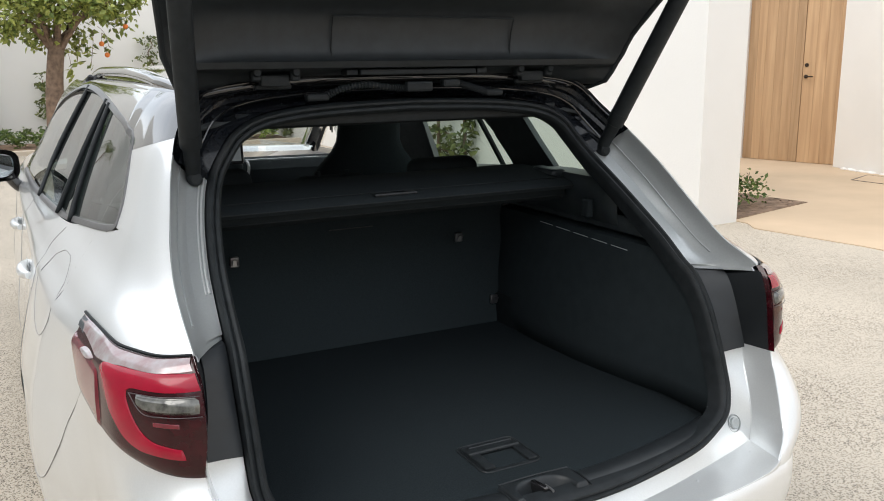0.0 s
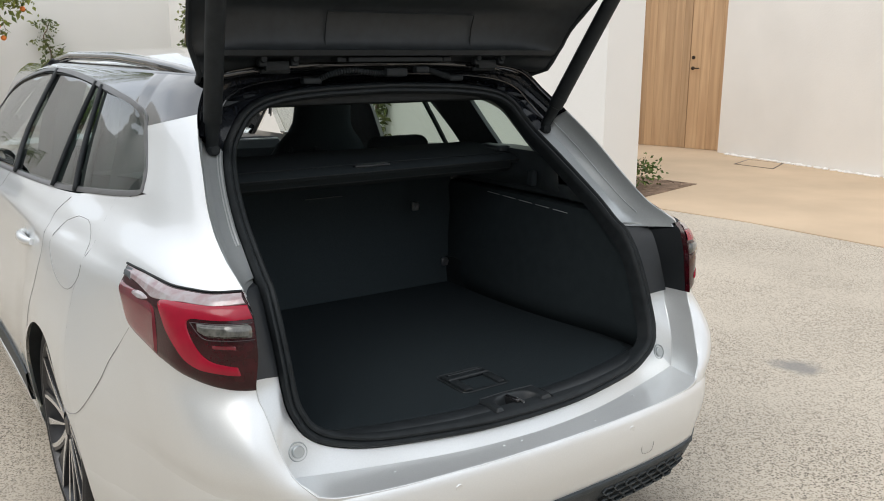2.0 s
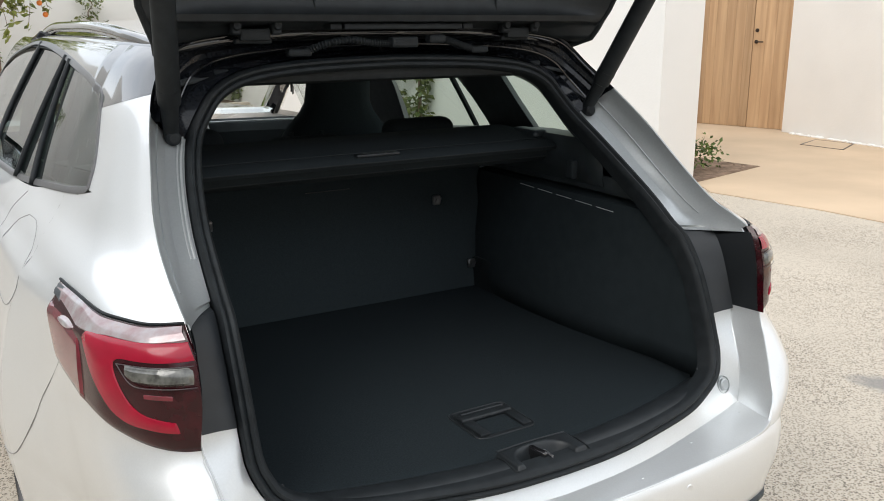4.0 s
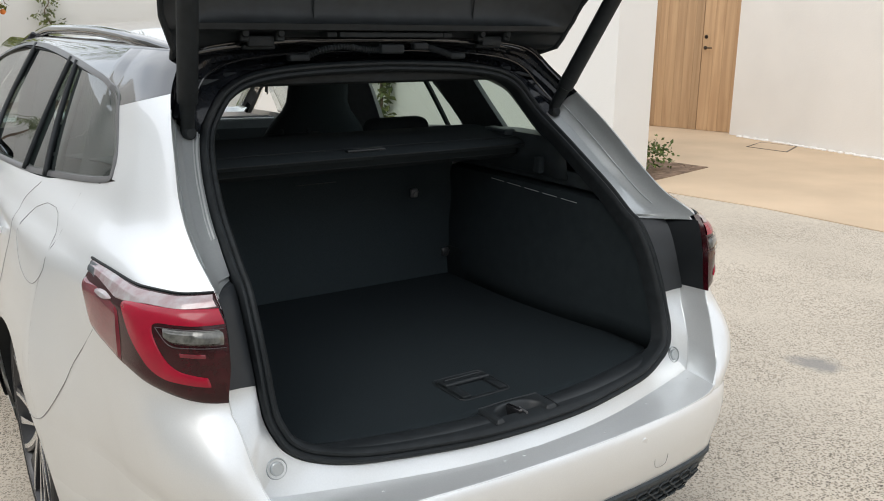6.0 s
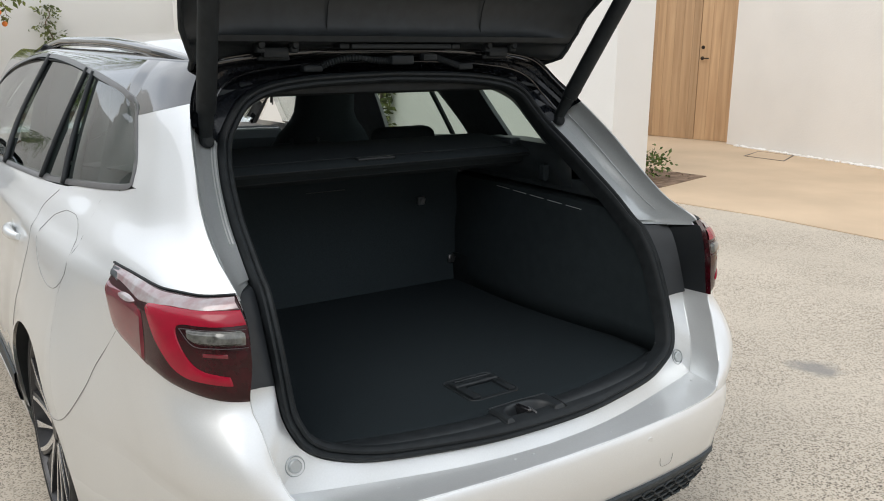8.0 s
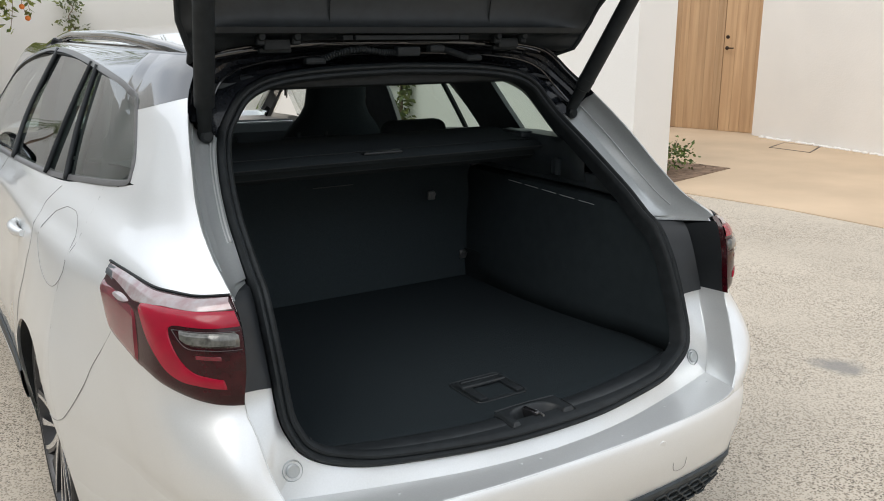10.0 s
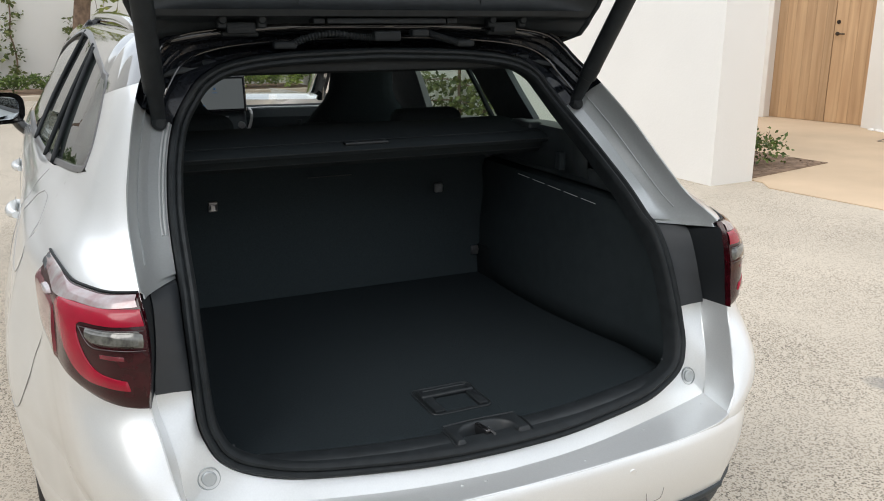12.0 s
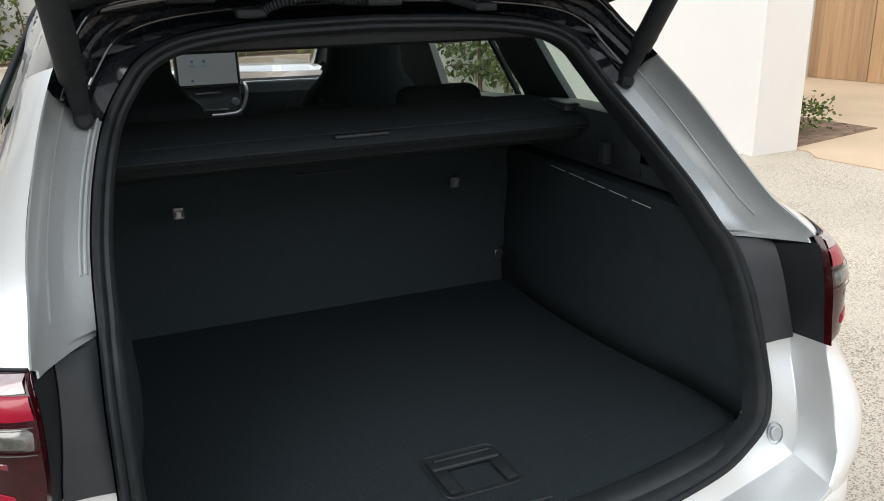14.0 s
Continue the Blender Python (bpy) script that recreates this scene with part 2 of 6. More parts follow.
BLACK_UNDER = material("black_underpaint", (0.008, 0.0095, 0.0125), 0.10, vary=0.2, scale=120, coat=0.15, spec=0.25)
GAP = material("panel_gap_grey", (0.30, 0.30, 0.295), 0.7, vary=0.1)
# pale colour stands for sky reflected in the metal trim line
PALE_GLINT = material("pale_sky_glint", (0.55, 0.56, 0.56), 0.4, vary=0.05)
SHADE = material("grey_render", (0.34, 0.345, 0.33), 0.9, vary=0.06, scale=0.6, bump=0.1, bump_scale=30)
KERB = material("pale_kerb", (0.60, 0.52, 0.42), 0.9, vary=0.08, scale=3, bump=0.2, bump_scale=60)
BARK = material("tree_bark", (0.20, 0.135, 0.095), 0.9, vary=0.35, scale=14, bump=0.8, bump_scale=25)
WOOD = wood_material("oiled_oak", (0.56, 0.37, 0.21), (0.40, 0.245, 0.13))
IRON = material("dark_bronze", (0.05, 0.035, 0.025), 0.4, 0.6, vary=0.2, scale=30)
LEAF = leaf_material("orange_tree_leaf", (0.095, 0.14, 0.022), (0.36, 0.38, 0.085))
LEAF_VINE = leaf_material("vine_leaf", (0.065, 0.095, 0.024), (0.20, 0.22, 0.065))
LEAF_HEDGE = leaf_material("hedge_leaf", (0.045, 0.085, 0.02), (0.17, 0.24, 0.05))
LEAF_SHRUB = leaf_material("shrub_leaf", (0.14, 0.22, 0.03), (0.36, 0.45, 0.08))
FRUIT = material("orange_peel", (0.75, 0.20, 0.03), 0.5, vary=0.1, scale=30)
PEBBLES = pebble_material()


# ---- building helpers ----
def part(name, bm, mat, parent=None, label="", smooth=True, sharp=38):
    """One mesh object from a bmesh, under a thing or a part."""
    bmesh.ops.recalc_face_normals(bm, faces=bm.faces[:])
    me = bpy.data.meshes.new(name)
    bm.to_mesh(me)
    bm.free()
    for p in me.polygons:
        p.use_smooth = smooth
    if smooth:
        me.set_sharp_from_angle(angle=radians(sharp))
    for mm in (mat if isinstance(mat, (list, tuple)) else [mat]):
        me.materials.append(mm)
    ob = new(name, me)
    if parent is not None:
        ob.parent = parent
        ob.matrix_parent_inverse = parent.matrix_world.inverted()
    if label:
        ob["label"] = label
    return ob


def thing(name, label, category, place=(0, 0, 0), group="", kind=""):
    ob = new(name)
    ob.empty_display_size = 0.1
    ob.location = place
    ob.matrix_basis = Matrix.Translation(place)
    bpy.context.view_layer.update()
    return tagged(ob, label, category, group, kind)


def solid(ob, depth, offset=-1.0):
    m = ob.modifiers.new("thick", "SOLIDIFY")
    m.thickness, m.offset, m.use_even_offset = depth, offset, False
    return ob


def grid(bm, rows):
    """Faces over rows of points, all rows equally long."""
    vs = [[bm.verts.new(p) for p in r] for r in rows]
    for a, b in zip(vs[:-1], vs[1:]):
        for i in range(len(a) - 1):
            q = (a[i], a[i + 1], b[i + 1], b[i])
            if len(set(q)) == 4:
                bm.faces.new(q)
    return vs


def sheet(name, rows, mat, parent=None, label="", depth=0.0, offset=-1.0, sharp=38):
    bm = bmesh.new()
    grid(bm, rows)
    bmesh.ops.remove_doubles(bm, verts=bm.verts[:], dist=1e-5)
    ob = part(name, bm, mat, parent, label, True, sharp)
    return solid(ob, depth, offset) if depth else ob


def box(bm, lo, hi, bevel=0.0, seg=2, m=None):
    made = bmesh.ops.create_cube(bm, size=1, matrix=Matrix.Translation([(a + b) / 2 for a, b in zip(lo, hi)]) @ Matrix.Diagonal((*[b - a for a, b in zip(lo, hi)], 1)))
    vs = made["verts"]
    if m is not None:
        bmesh.ops.transform(bm, matrix=m, verts=vs)
    if bevel:
        es = list({e for v in vs for e in v.link_edges})
        bmesh.ops.bevel(bm, geom=es, offset=bevel, segments=seg, profile=0.5, affect="EDGES")


def box_part(name, lo, hi, mat, parent=None, label="", bevel=0.004, seg=2, m=None, smooth=False):
    bm = bmesh.new()
    box(bm, lo, hi, bevel, seg, m)
    return part(name, bm, mat, parent, label, smooth)


def tube(bm, pts, radius, sides=10, cap=True):
    """A round bar along pts; radius may be a function of the share of the way."""
    pts = [Vector(p) for p in pts]
    rings = []
    up = Vector((0.31, 0.17, 0.93))
    for i, p in enumerate(pts):
        t = (pts[min(i + 1, len(pts) - 1)] - pts[max(i - 1, 0)]).normalized()
        u = t.cross(up).normalized() if abs(t.dot(up)) < 0.98 else t.cross(Vector((1, 0, 0))).normalized()
        w = t.cross(u)
        r = radius(i / max(1, len(pts) - 1)) if callable(radius) else radius
        rings.append([bm.verts.new(p + (u * math.cos(2 * math.pi * k / sides) + w * math.sin(2 * math.pi * k / sides)) * r) for k in range(sides)])
    for a, b in zip(rings[:-1], rings[1:]):
        for k in range(sides):
            bm.faces.new((a[k], a[(k + 1) % sides], b[(k + 1) % sides], b[k]))
    if cap:
        bm.faces.new(rings[0][::-1])
        bm.faces.new(rings[-1])


def tube_part(name, pts, radius, mat, parent=None, label="", sides=10):
    bm = bmesh.new()
    tube(bm, pts, radius, sides)
    return part(name, bm, mat, parent, label)


def smooth_path(pts, n):
    """n points on a Catmull-Rom line through pts."""
    pts = [Vector(p) for p in pts]
    out = []
    for k in range(n):
        s = k / (n - 1) * (len(pts) - 1)
        i = min(int(s), len(pts) - 2)
        t = s - i
        p0, p1, p2, p3 = pts[max(i - 1, 0)], pts[i], pts[i + 1], pts[min(i + 2, len(pts) - 1)]
        out.append(0.5 * ((2 * p1) + (p2 - p0) * t + (2 * p0 - 5 * p1 + 4 * p2 - p3) * t * t + (3 * p1 - p0 - 3 * p2 + p3) * t ** 3))
    return out


def lathe(bm, profile, centre, axis="x", sides=32):
    """Turns a profile of (along the axis, radius) round an axis through centre."""
    rings = []
    for a, r in profile:
        ring = []
        for k in range(sides):
            c, s = math.cos(2 * math.pi * k / sides) * r, math.sin(2 * math.pi * k / sides) * r
            v = {"x": (a, c, s), "y": (c, a, s), "z": (c, s, a)}[axis]
            ring.append(bm.verts.new(Vector(centre) + Vector(v)))
        rings.append(ring)
    for a, b in zip(rings[:-1], rings[1:]):
        for k in range(sides):
            bm.faces.new((a[k], a[(k + 1) % sides], b[(k + 1) % sides], b[k]))
    return rings


def pchip(xs, ys):
    """A smooth curve through the points, without overshoot."""
    xs, ys = np.array(xs, float), np.array(ys, float)
    h, d = np.diff(xs), np.diff(ys) / np.diff(xs)
    m = np.zeros(len(xs))
    m[0], m[-1] = d[0], d[-1]
    for i in range(1, len(xs) - 1):
        if d[i - 1] * d[i] > 0:
            w1, w2 = 2 * h[i] + h[i - 1], h[i] + 2 * h[i - 1]
            m[i] = (w1 + w2) / (w1 / d[i - 1] + w2 / d[i])

    def g(x):
        i = min(max(int(np.searchsorted(xs, x)) - 1, 0), len(xs) - 2)
        t = (x - xs[i]) / h[i]
        return float(ys[i] * (1 + 2 * t) * (1 - t) ** 2 + h[i] * m[i] * t * (1 - t) ** 2 + ys[i + 1] * t * t * (3 - 2 * t) + h[i] * m[i + 1] * t * t * (t - 1))
    a, w = float(xs[0]), float(xs[-1] - xs[0])
    table = [g(a + w * k / 1500) for k in range(1501)] + [float(ys[-1])]

    def f(x):
        u = (x - a) / w * 1500
        u = 0.0 if u < 0 else 1500.0 if u > 1500 else u
        k = int(u)
        return table[k] + (table[k + 1] - table[k]) * (u - k)
    return f


# Half width of the body by height, rear edge of the side panel, and how far it curls in there.
HALF = pchip([.12, .2, .3, .4, .52, .65, .78, .88, .908, .918, .93, .97, 1.0, 1.04, 1.1, 1.2, 1.3, 1.36, 1.40, 1.43], [.85, .872, .888, .898, .906, .910, .909, .903, .8995, .895, .884, .859, .834, .800, .766, .714, .673, .640, .60, .55])
EDGE_Y = pchip([.12, .44, .5, .552, .572, .616, .661, .694, .735, .83, .90, .956, 1.003, 1.069, 1.176, 1.273, 1.34, 1.40, 1.43], [.09, .05, .06, .090, .102, .126, .146, .162, .186, .19, .205, .245, .355, .451, .568, .684, .76, .80, .82])
EDGE_X = pchip([.12, .44, .5, .552, .572, .616, .661, .694, .735, .83, .90, .956, 1.003, 1.069, 1.176, 1.273, 1.34, 1.40, 1.43], [.60, .61, .615, .663, .674, .687, .694, .700, .709, .70, .70, .705, .702, .696, .67, .636, .60, .555, .52])
CURL = pchip([0, .045, .11, .176, .29, .37, .6, 1.0, 1.3], [1, .76, .53, .36, .23, .17, .08, .02, 0])
FADE = pchip([0, .3, .9, 6], [1, 1, 0, 0])
NOSE = pchip([0, 2.4, 3.2, 4.0, 4.6, 5.1], [1, 1, .99, .96, .88, .74])


BULGE = pchip([.12, .36, .43, .5, .54, .58, .62, .66, .70, .735, .76, .80, .88, .93, .955, 1.0], [0, .004, .012, .026, .040, .054, .060, .052, .036, .024, .021, .022, .022, .014, .006, 0])
HUMP = pchip([0, .02, .05, .09, .15, .25, .44], [0, .55, 1, 1.2, 1.2, .7, 0])
FULL = pchip([.9, 1.0, 1.1, 1.19, 1.28, 1.38, 1.45], [0, .002, .012, .015, .012, 0, 0])
AHEAD = pchip([0, 1.05, 1.5, 6], [0, 0, 1, 1])


def skin(d, z):
    """A point (x, y) of the body side at the distance d ahead of its rear edge."""
    y = d + EDGE_Y(z) * FADE(d) + .25 * (1 - FADE(d))
    y -= BULGE(z) * HUMP(d)
    x = HALF(z) - (HALF(z) - EDGE_X(z)) * CURL(d) + FULL(z) * AHEAD(y)
    return x * NOSE(y), y


def skin_at(y, z):
    """The half width of the body side at y, z."""
    lo, hi = 0.0, 6.0
    for _ in range(22):
        mid = (lo + hi) / 2
        lo, hi = (mid, hi) if skin(mid, z)[1] < y else (lo, mid)
    return skin(lo, z)[0]


# ---- the court ----
def wall_piece(name, a, b, high, thick, mat, label, low=0.0):
    """An upright wall from a to b; its thickness goes to the right of the way from a to b."""
    a, b = Vector((*a, 0)), Vector((*b, 0))
    d = (b - a).normalized()
    n = Vector((d.y, -d.x, 0)) * thick
    bm = bmesh.new()
    vs = [bm.verts.new((p.x, p.y, z)) for z in (low, high) for p in (a, b, b + n, a + n)]
    for q in ((0, 1, 5, 4), (1, 2, 6, 5), (2, 3, 7, 6), (3, 0, 4, 7), (4, 5, 6, 7), (3, 2, 1, 0)):
        bm.faces.new([vs[i] for i in q])
    bmesh.ops.bevel(bm, geom=bm.edges[:], offset=0.012, segments=2, profile=0.5, affect="EDGES")
    return tagged(part(name, bm, mat, smooth=False), label, "wall", kind="structure")


def ground_sheet():
    bm = bmesh.new()
    n, size = 24, 300.0
    grid(bm, [[((i / n * 2 - 1) ** 3 * size, (j / n * 2 - 1) ** 3 * size, 0) for i in range(n + 1)] for j in range(n + 1)])
    return tagged(part("ground", bm, PEBBLES, smooth=False), "pale washed concrete drive with small dark stones", "ground", kind="structure")


def flat_slab(name, pts, low, high, mat, label, category, kind="structure", bevel=0.004):
    bm = bmesh.new()
    top = [bm.verts.new((x, y, high)) for x, y in pts]
    bot = [bm.verts.new((x, y, low)) for x, y in pts]
    bm.faces.new(top)
    bm.faces.new(bot[::-1])
    for i in range(len(pts)):
        j = (i + 1) % len(pts)
        bm.faces.new((top[i], bot[i], bot[j], top[j]))
    if bevel:
        bmesh.ops.bevel(bm, geom=[e for e in bm.edges if e.verts[0].co.z == high and e.verts[1].co.z == high], offset=bevel, segments=1, affect="EDGES")
    return tagged(part(name, bm, mat, smooth=False), label, category, kind=kind)


ground_sheet()
WALL_H = 4.2
DOOR_R, DOOR_L = Vector((9.27, 6.68)), Vector((8.90, 8.06))
LINE = (DOOR_L - DOOR_R).normalized()
OUT = Vector((LINE.y, -LINE.x))
if OUT.x > 0:
    OUT = -OUT
REVEAL = 0.16
# the wall to the right of the door, the wall over it, and the wall to its left
wr0 = DOOR_R + OUT * 0.20
wall_piece("wall_east", (8.45, -6.0), (8.62, 3.6), WALL_H, 0.5, STUCCO_B, "cream rendered court wall with a stained foot")
wall_piece("wall_east_2", (8.62, 3.6), tuple(wr0), WALL_H, 0.5, STUCCO_B, "cream rendered court wall with a stained foot")
wall_piece("wall_lintel", tuple(wr0), tuple(DOOR_L + OUT * REVEAL), WALL_H, 0.5, STUCCO_B, "cream rendered wall above the door", low=2.62)
wall_piece("wall_east_3", tuple(DOOR_L + OUT * REVEAL), tuple(DOOR_L + OUT * REVEAL + LINE * 6.5), WALL_H, 0.5, STUCCO_B, "cream rendered wall beside the door")
# the block that ends the wall beside the car
flat_slab("wall_side", [(4.465, 4.335), (4.98, 4.375), (4.98, 5.0), (4.75, 17.2), (4.25, 17.2)], -.05, WALL_H, STUCCO, "smooth bright white rendered wall with a square end", "wall", bevel=.01)
wall_piece("wall_far", (-7.6, 17.2), (5.0, 16.4), 3.7, -0.3, STUCCO, "white rendered garden wall with climbing plants")
wall_piece("wall_far_2", (-7.6, 17.16), (-5.0, 16.98), 5.6, -0.34, STUCCO, "tall white rendered house wall beyond the garden")
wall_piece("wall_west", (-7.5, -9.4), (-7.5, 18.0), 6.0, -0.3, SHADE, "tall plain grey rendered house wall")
# never in view: added behind the viewpoint to shape light on the rear
wall_piece("wall_south_unseen", (-7.6, -9.0), (9.0, -9.0), 5.2, 0.3, STUCCO, "unseen plain white rendered wall added to shape light from behind")

flat_slab("pavement", [(5.05, -6.0), (9.6, -6.0), (9.9, 12.0), (5.0, 12.0), (4.99, 4.25), (4.86, 4.05), (5.02, 3.1), (5.05, 1.9)], -0.05, 0.008, SANDY, "smooth sand-coloured concrete walkway with worn edge", "pavement")
flat_slab("ground_bed", [(4.985, 4.42), (6.37, 4.76), (6.05, 6.6), (4.985, 6.6)], -0.05, 0.014, SOIL, "dry brown planting bed with litter", "planting bed")


def drain_cover():
    cover = thing("drain_cover", "square concrete inspection cover set in the walkway", "drain cover", (8.5, 5.45, 0.008))
    c = [Vector((8.19, 5.06, 0)), Vector((8.78, 5.32, 0)), Vector((8.74, 5.84, 0)), Vector((8.17, 5.64, 0))]
    for p, q in zip(c, c[1:] + c[:1]):
        d = (q - p).normalized()
        n = Vector((-d.y, d.x, 0)) * 0.016
        bm = bmesh.new()
        vs = [bm.verts.new((v.x, v.y, z)) for z in (0.0085, 0.0125) for v in (p, q, q + n, p + n)]
        for f in ((0, 1, 5, 4), (1, 2, 6, 5), (2, 3, 7, 6), (3, 0, 4, 7), (4, 5, 6, 7), (3, 2, 1, 0)):
            bm.faces.new([vs[i] for i in f])
        part("frame_edge", bm, IRON, cover, "dark metal frame edge", smooth=False)
    bm = bmesh.new()
    vs = [bm.verts.new((v.x, v.y, 0.0115)) for v in [c[0] + Vector((.02, .02, 0)), c[1] + Vector((-.02, .02, 0)), c[2] + Vector((-.02, -.02, 0)), c[3] + Vector((.02, -.02, 0))]]
    bm.faces.new(vs)
    part("lid", bm, SANDY, cover, smooth=False)


drain_cover()


def wooden_door():
    """Two leaves of upright oak planks, with a lever handle and a lock."""
    door = thing("door_1", "tall closed double door of pale oiled oak planks", "door", (DOOR_R.x, DOOR_R.y, 0.01), kind="structure")
    width = (DOOR_L - DOOR_R).length
    ang = math.degrees(math.atan2(LINE.y, LINE.x))
    m = pose(DOOR_R.x, DOOR_R.y, 0.0, 0, 0, ang)
    high = 2.62
    planks = [0.12, 0.16, 0.14, 0.17] + [0.12, 0.15, 0.13, 0.15, 0.12, 0.13]
    k = width / sum(planks)
    x = 0.0
    gap_at = sum(planks[:4]) * k
    for i, w in enumerate(planks):
        x0, x1 = x, x + w * k
        x = x1
        g = 0.004 if abs(x0 - gap_at) < 1e-6 else 0.0008
        h = 0.004 if abs(x1 - gap_at) < 1e-6 else 0.0008
        bm = bmesh.new()
        box(bm, (x0 + g, -0.045, 0.012), (x1 - h, 0.0, high), 0.002, 1)
        ob = part("plank", bm, WOOD, None, smooth=False)
        ob.matrix_world = m
        ob.parent = door
        ob.matrix_parent_inverse = door.matrix_world.inverted()
    bm = bmesh.new()
    box(bm, (0, -0.055, 0.012), (width, -0.047, high), 0, 1, m)
    part("backing", bm, IRON, door, smooth=False)
    hx = gap_at - 0.055
    side = 1 if (m.to_3x3() @ Vector((0, 1, 0))).xy.dot(OUT) > 0 else -1
    bm = bmesh.new()
    lathe(bm, [(0.001, 0.0), (0.001, 0.026), (0.012, 0.026), (0.014, 0.0)], (hx, 0, 1.20), "y", 20)
    tube(bm, [(hx, 0.01, 1.2), (hx, 0.055, 1.2), (hx - 0.02, 0.06, 1.2), (hx - 0.12, 0.06, 1.2)], 0.009)
    bmesh.ops.transform(bm, matrix=m, verts=bm.verts[:])
    part("lever_handle", bm, IRON, door, "dark bronze lever handle")
    bm = bmesh.new()
    lathe(bm, [(0.001, 0.0), (0.001, 0.026), (0.012, 0.026), (0.014, 0.0)], (hx, 0, 1.355), "y", 20)
    bmesh.ops.transform(bm, matrix=m, verts=bm.verts[:])
    part("lock", bm, IRON, door, "round dark bronze lock")


wooden_door()


def leaf_cloud(bm, spots, count, size, spread, seed, droop=0.3):
    """Small folded leaves scattered round spots (centre, radius)."""
    rng = random.Random(seed)
    for _ in range(count):
        c, r = spots[rng.randrange(len(spots))]
        v = Vector((rng.gauss(0, 1), rng.gauss(0, 1), rng.gauss(0, 1))).normalized() * (r * rng.random() ** 0.5 * spread)
        p = Vector(c) + v
        s = size * rng.uniform(0.6, 1.3)
        d = Vector((rng.gauss(0, 1), rng.gauss(0, 1), rng.gauss(-droop, 0.7))).normalized()
        u = d.cross(Vector((rng.gauss(0, 1), rng.gauss(0, 1), rng.gauss(0, 1)))).normalized() * s * 0.28
        n = d.cross(u).normalized() * s * 0.08
        a, b2, t = bm.verts.new(p), bm.verts.new(p + d * s * 0.5 + n * 0), bm.verts.new(p + d * s)
        l, r2 = bm.verts.new(p + d * s * 0.45 + u + n), bm.verts.new(p + d * s * 0.45 - u + n)
        bm.faces.new((a, l, t, b2))
        bm.faces.new((a, b2, t, r2))


# ---- the car ----
CAR = thing("car", "pearl white estate car with gloss black roof, tailgate open", "car", (0, 1.3, 0))
WHEEL_Y, WHEEL_Z, WHEEL_R, ARCH_R = 1.21, 0.325, 0.322, 0.337
FRONT_Y = 4.18


ARCH_BULGE = pchip([.1, .3, .45, .6, .68, .76, .82, .90, .97, 1.0], [.030, .038, .044, .056, .060, .052, .040, .016, 0, 0])
ARCH_ALONG = pchip([0, .55, .75, .95, 1.2, 1.5, 1.8, 2.2, 6], [0, 0, .5, 1, 1, .75, .45, .3, .25])


def flare(y, z):
    """Extra width of the lower body, most at the wheel arches."""
    low = max(0.0, min(1.0, (0.80 - z) / 0.35))
    low = low * low * (3 - 2 * low)
    along = max(0.0, min(1.0, (y - 0.45) / 0.5))
    along = along * along * (3 - 2 * along)
    hip = ARCH_BULGE(z) * ARCH_ALONG(y) if z < 1.0 else 0.0
    return 0.045 * low * along + hip


def body(d, z, side, out=0.0):
    x, y = skin(d, z)
    x += flare(y, z)
    if out:
        x2, y2 = skin(d + .012, z)
        t = Vector((x2 + flare(y2, z) - x, y2 - y)).normalized()
        x, y = x + t.y * out, y - t.x * out
    return Vector((side * x, y, z))


def body_y(y, z, side, out=0.0):
    return Vector((side * (skin_at(y, z) + flare(y, z) + out), y, z))


BELT = pchip([.78, .84, 1.25, 1.35, 1.65, 2.15, 2.8, 3.6, 5.0], [1.103, 1.088, 1.043, 1.030, 1.012, .990, .970, .955, .93])
HEAD = pchip([1.0, 1.04, 1.15, 1.57, 2.14, 2.63, 3.13, 3.5, 3.62], [1.255, 1.290, 1.320, 1.357, 1.388, 1.392, 1.315, 1.10, .985])
REAR_Q = pchip([1.06, 1.095, 1.146, 1.207, 1.26, 1.287, 1.31], [.775, .80, .839, .916, .97, 1.0, 1.05])
ROOF_Z = 1.40


def glass_at(y, z, side, out=0.0):
    """A point of the side glass, which runs almost straight from the waist line to the roof edge."""
    zb, zt = BELT(y), min(HEAD(max(1.0, y)), ROOF_Z)
    u = max(0.0, min(1.0, (z - zb) / (zt - zb)))
    a, b = skin_at(y, zb) + flare(y, zb), skin_at(y, zt)
    return Vector((side * (a + (b - a) * u + .020 * u * (1 - u) + out), y, z))


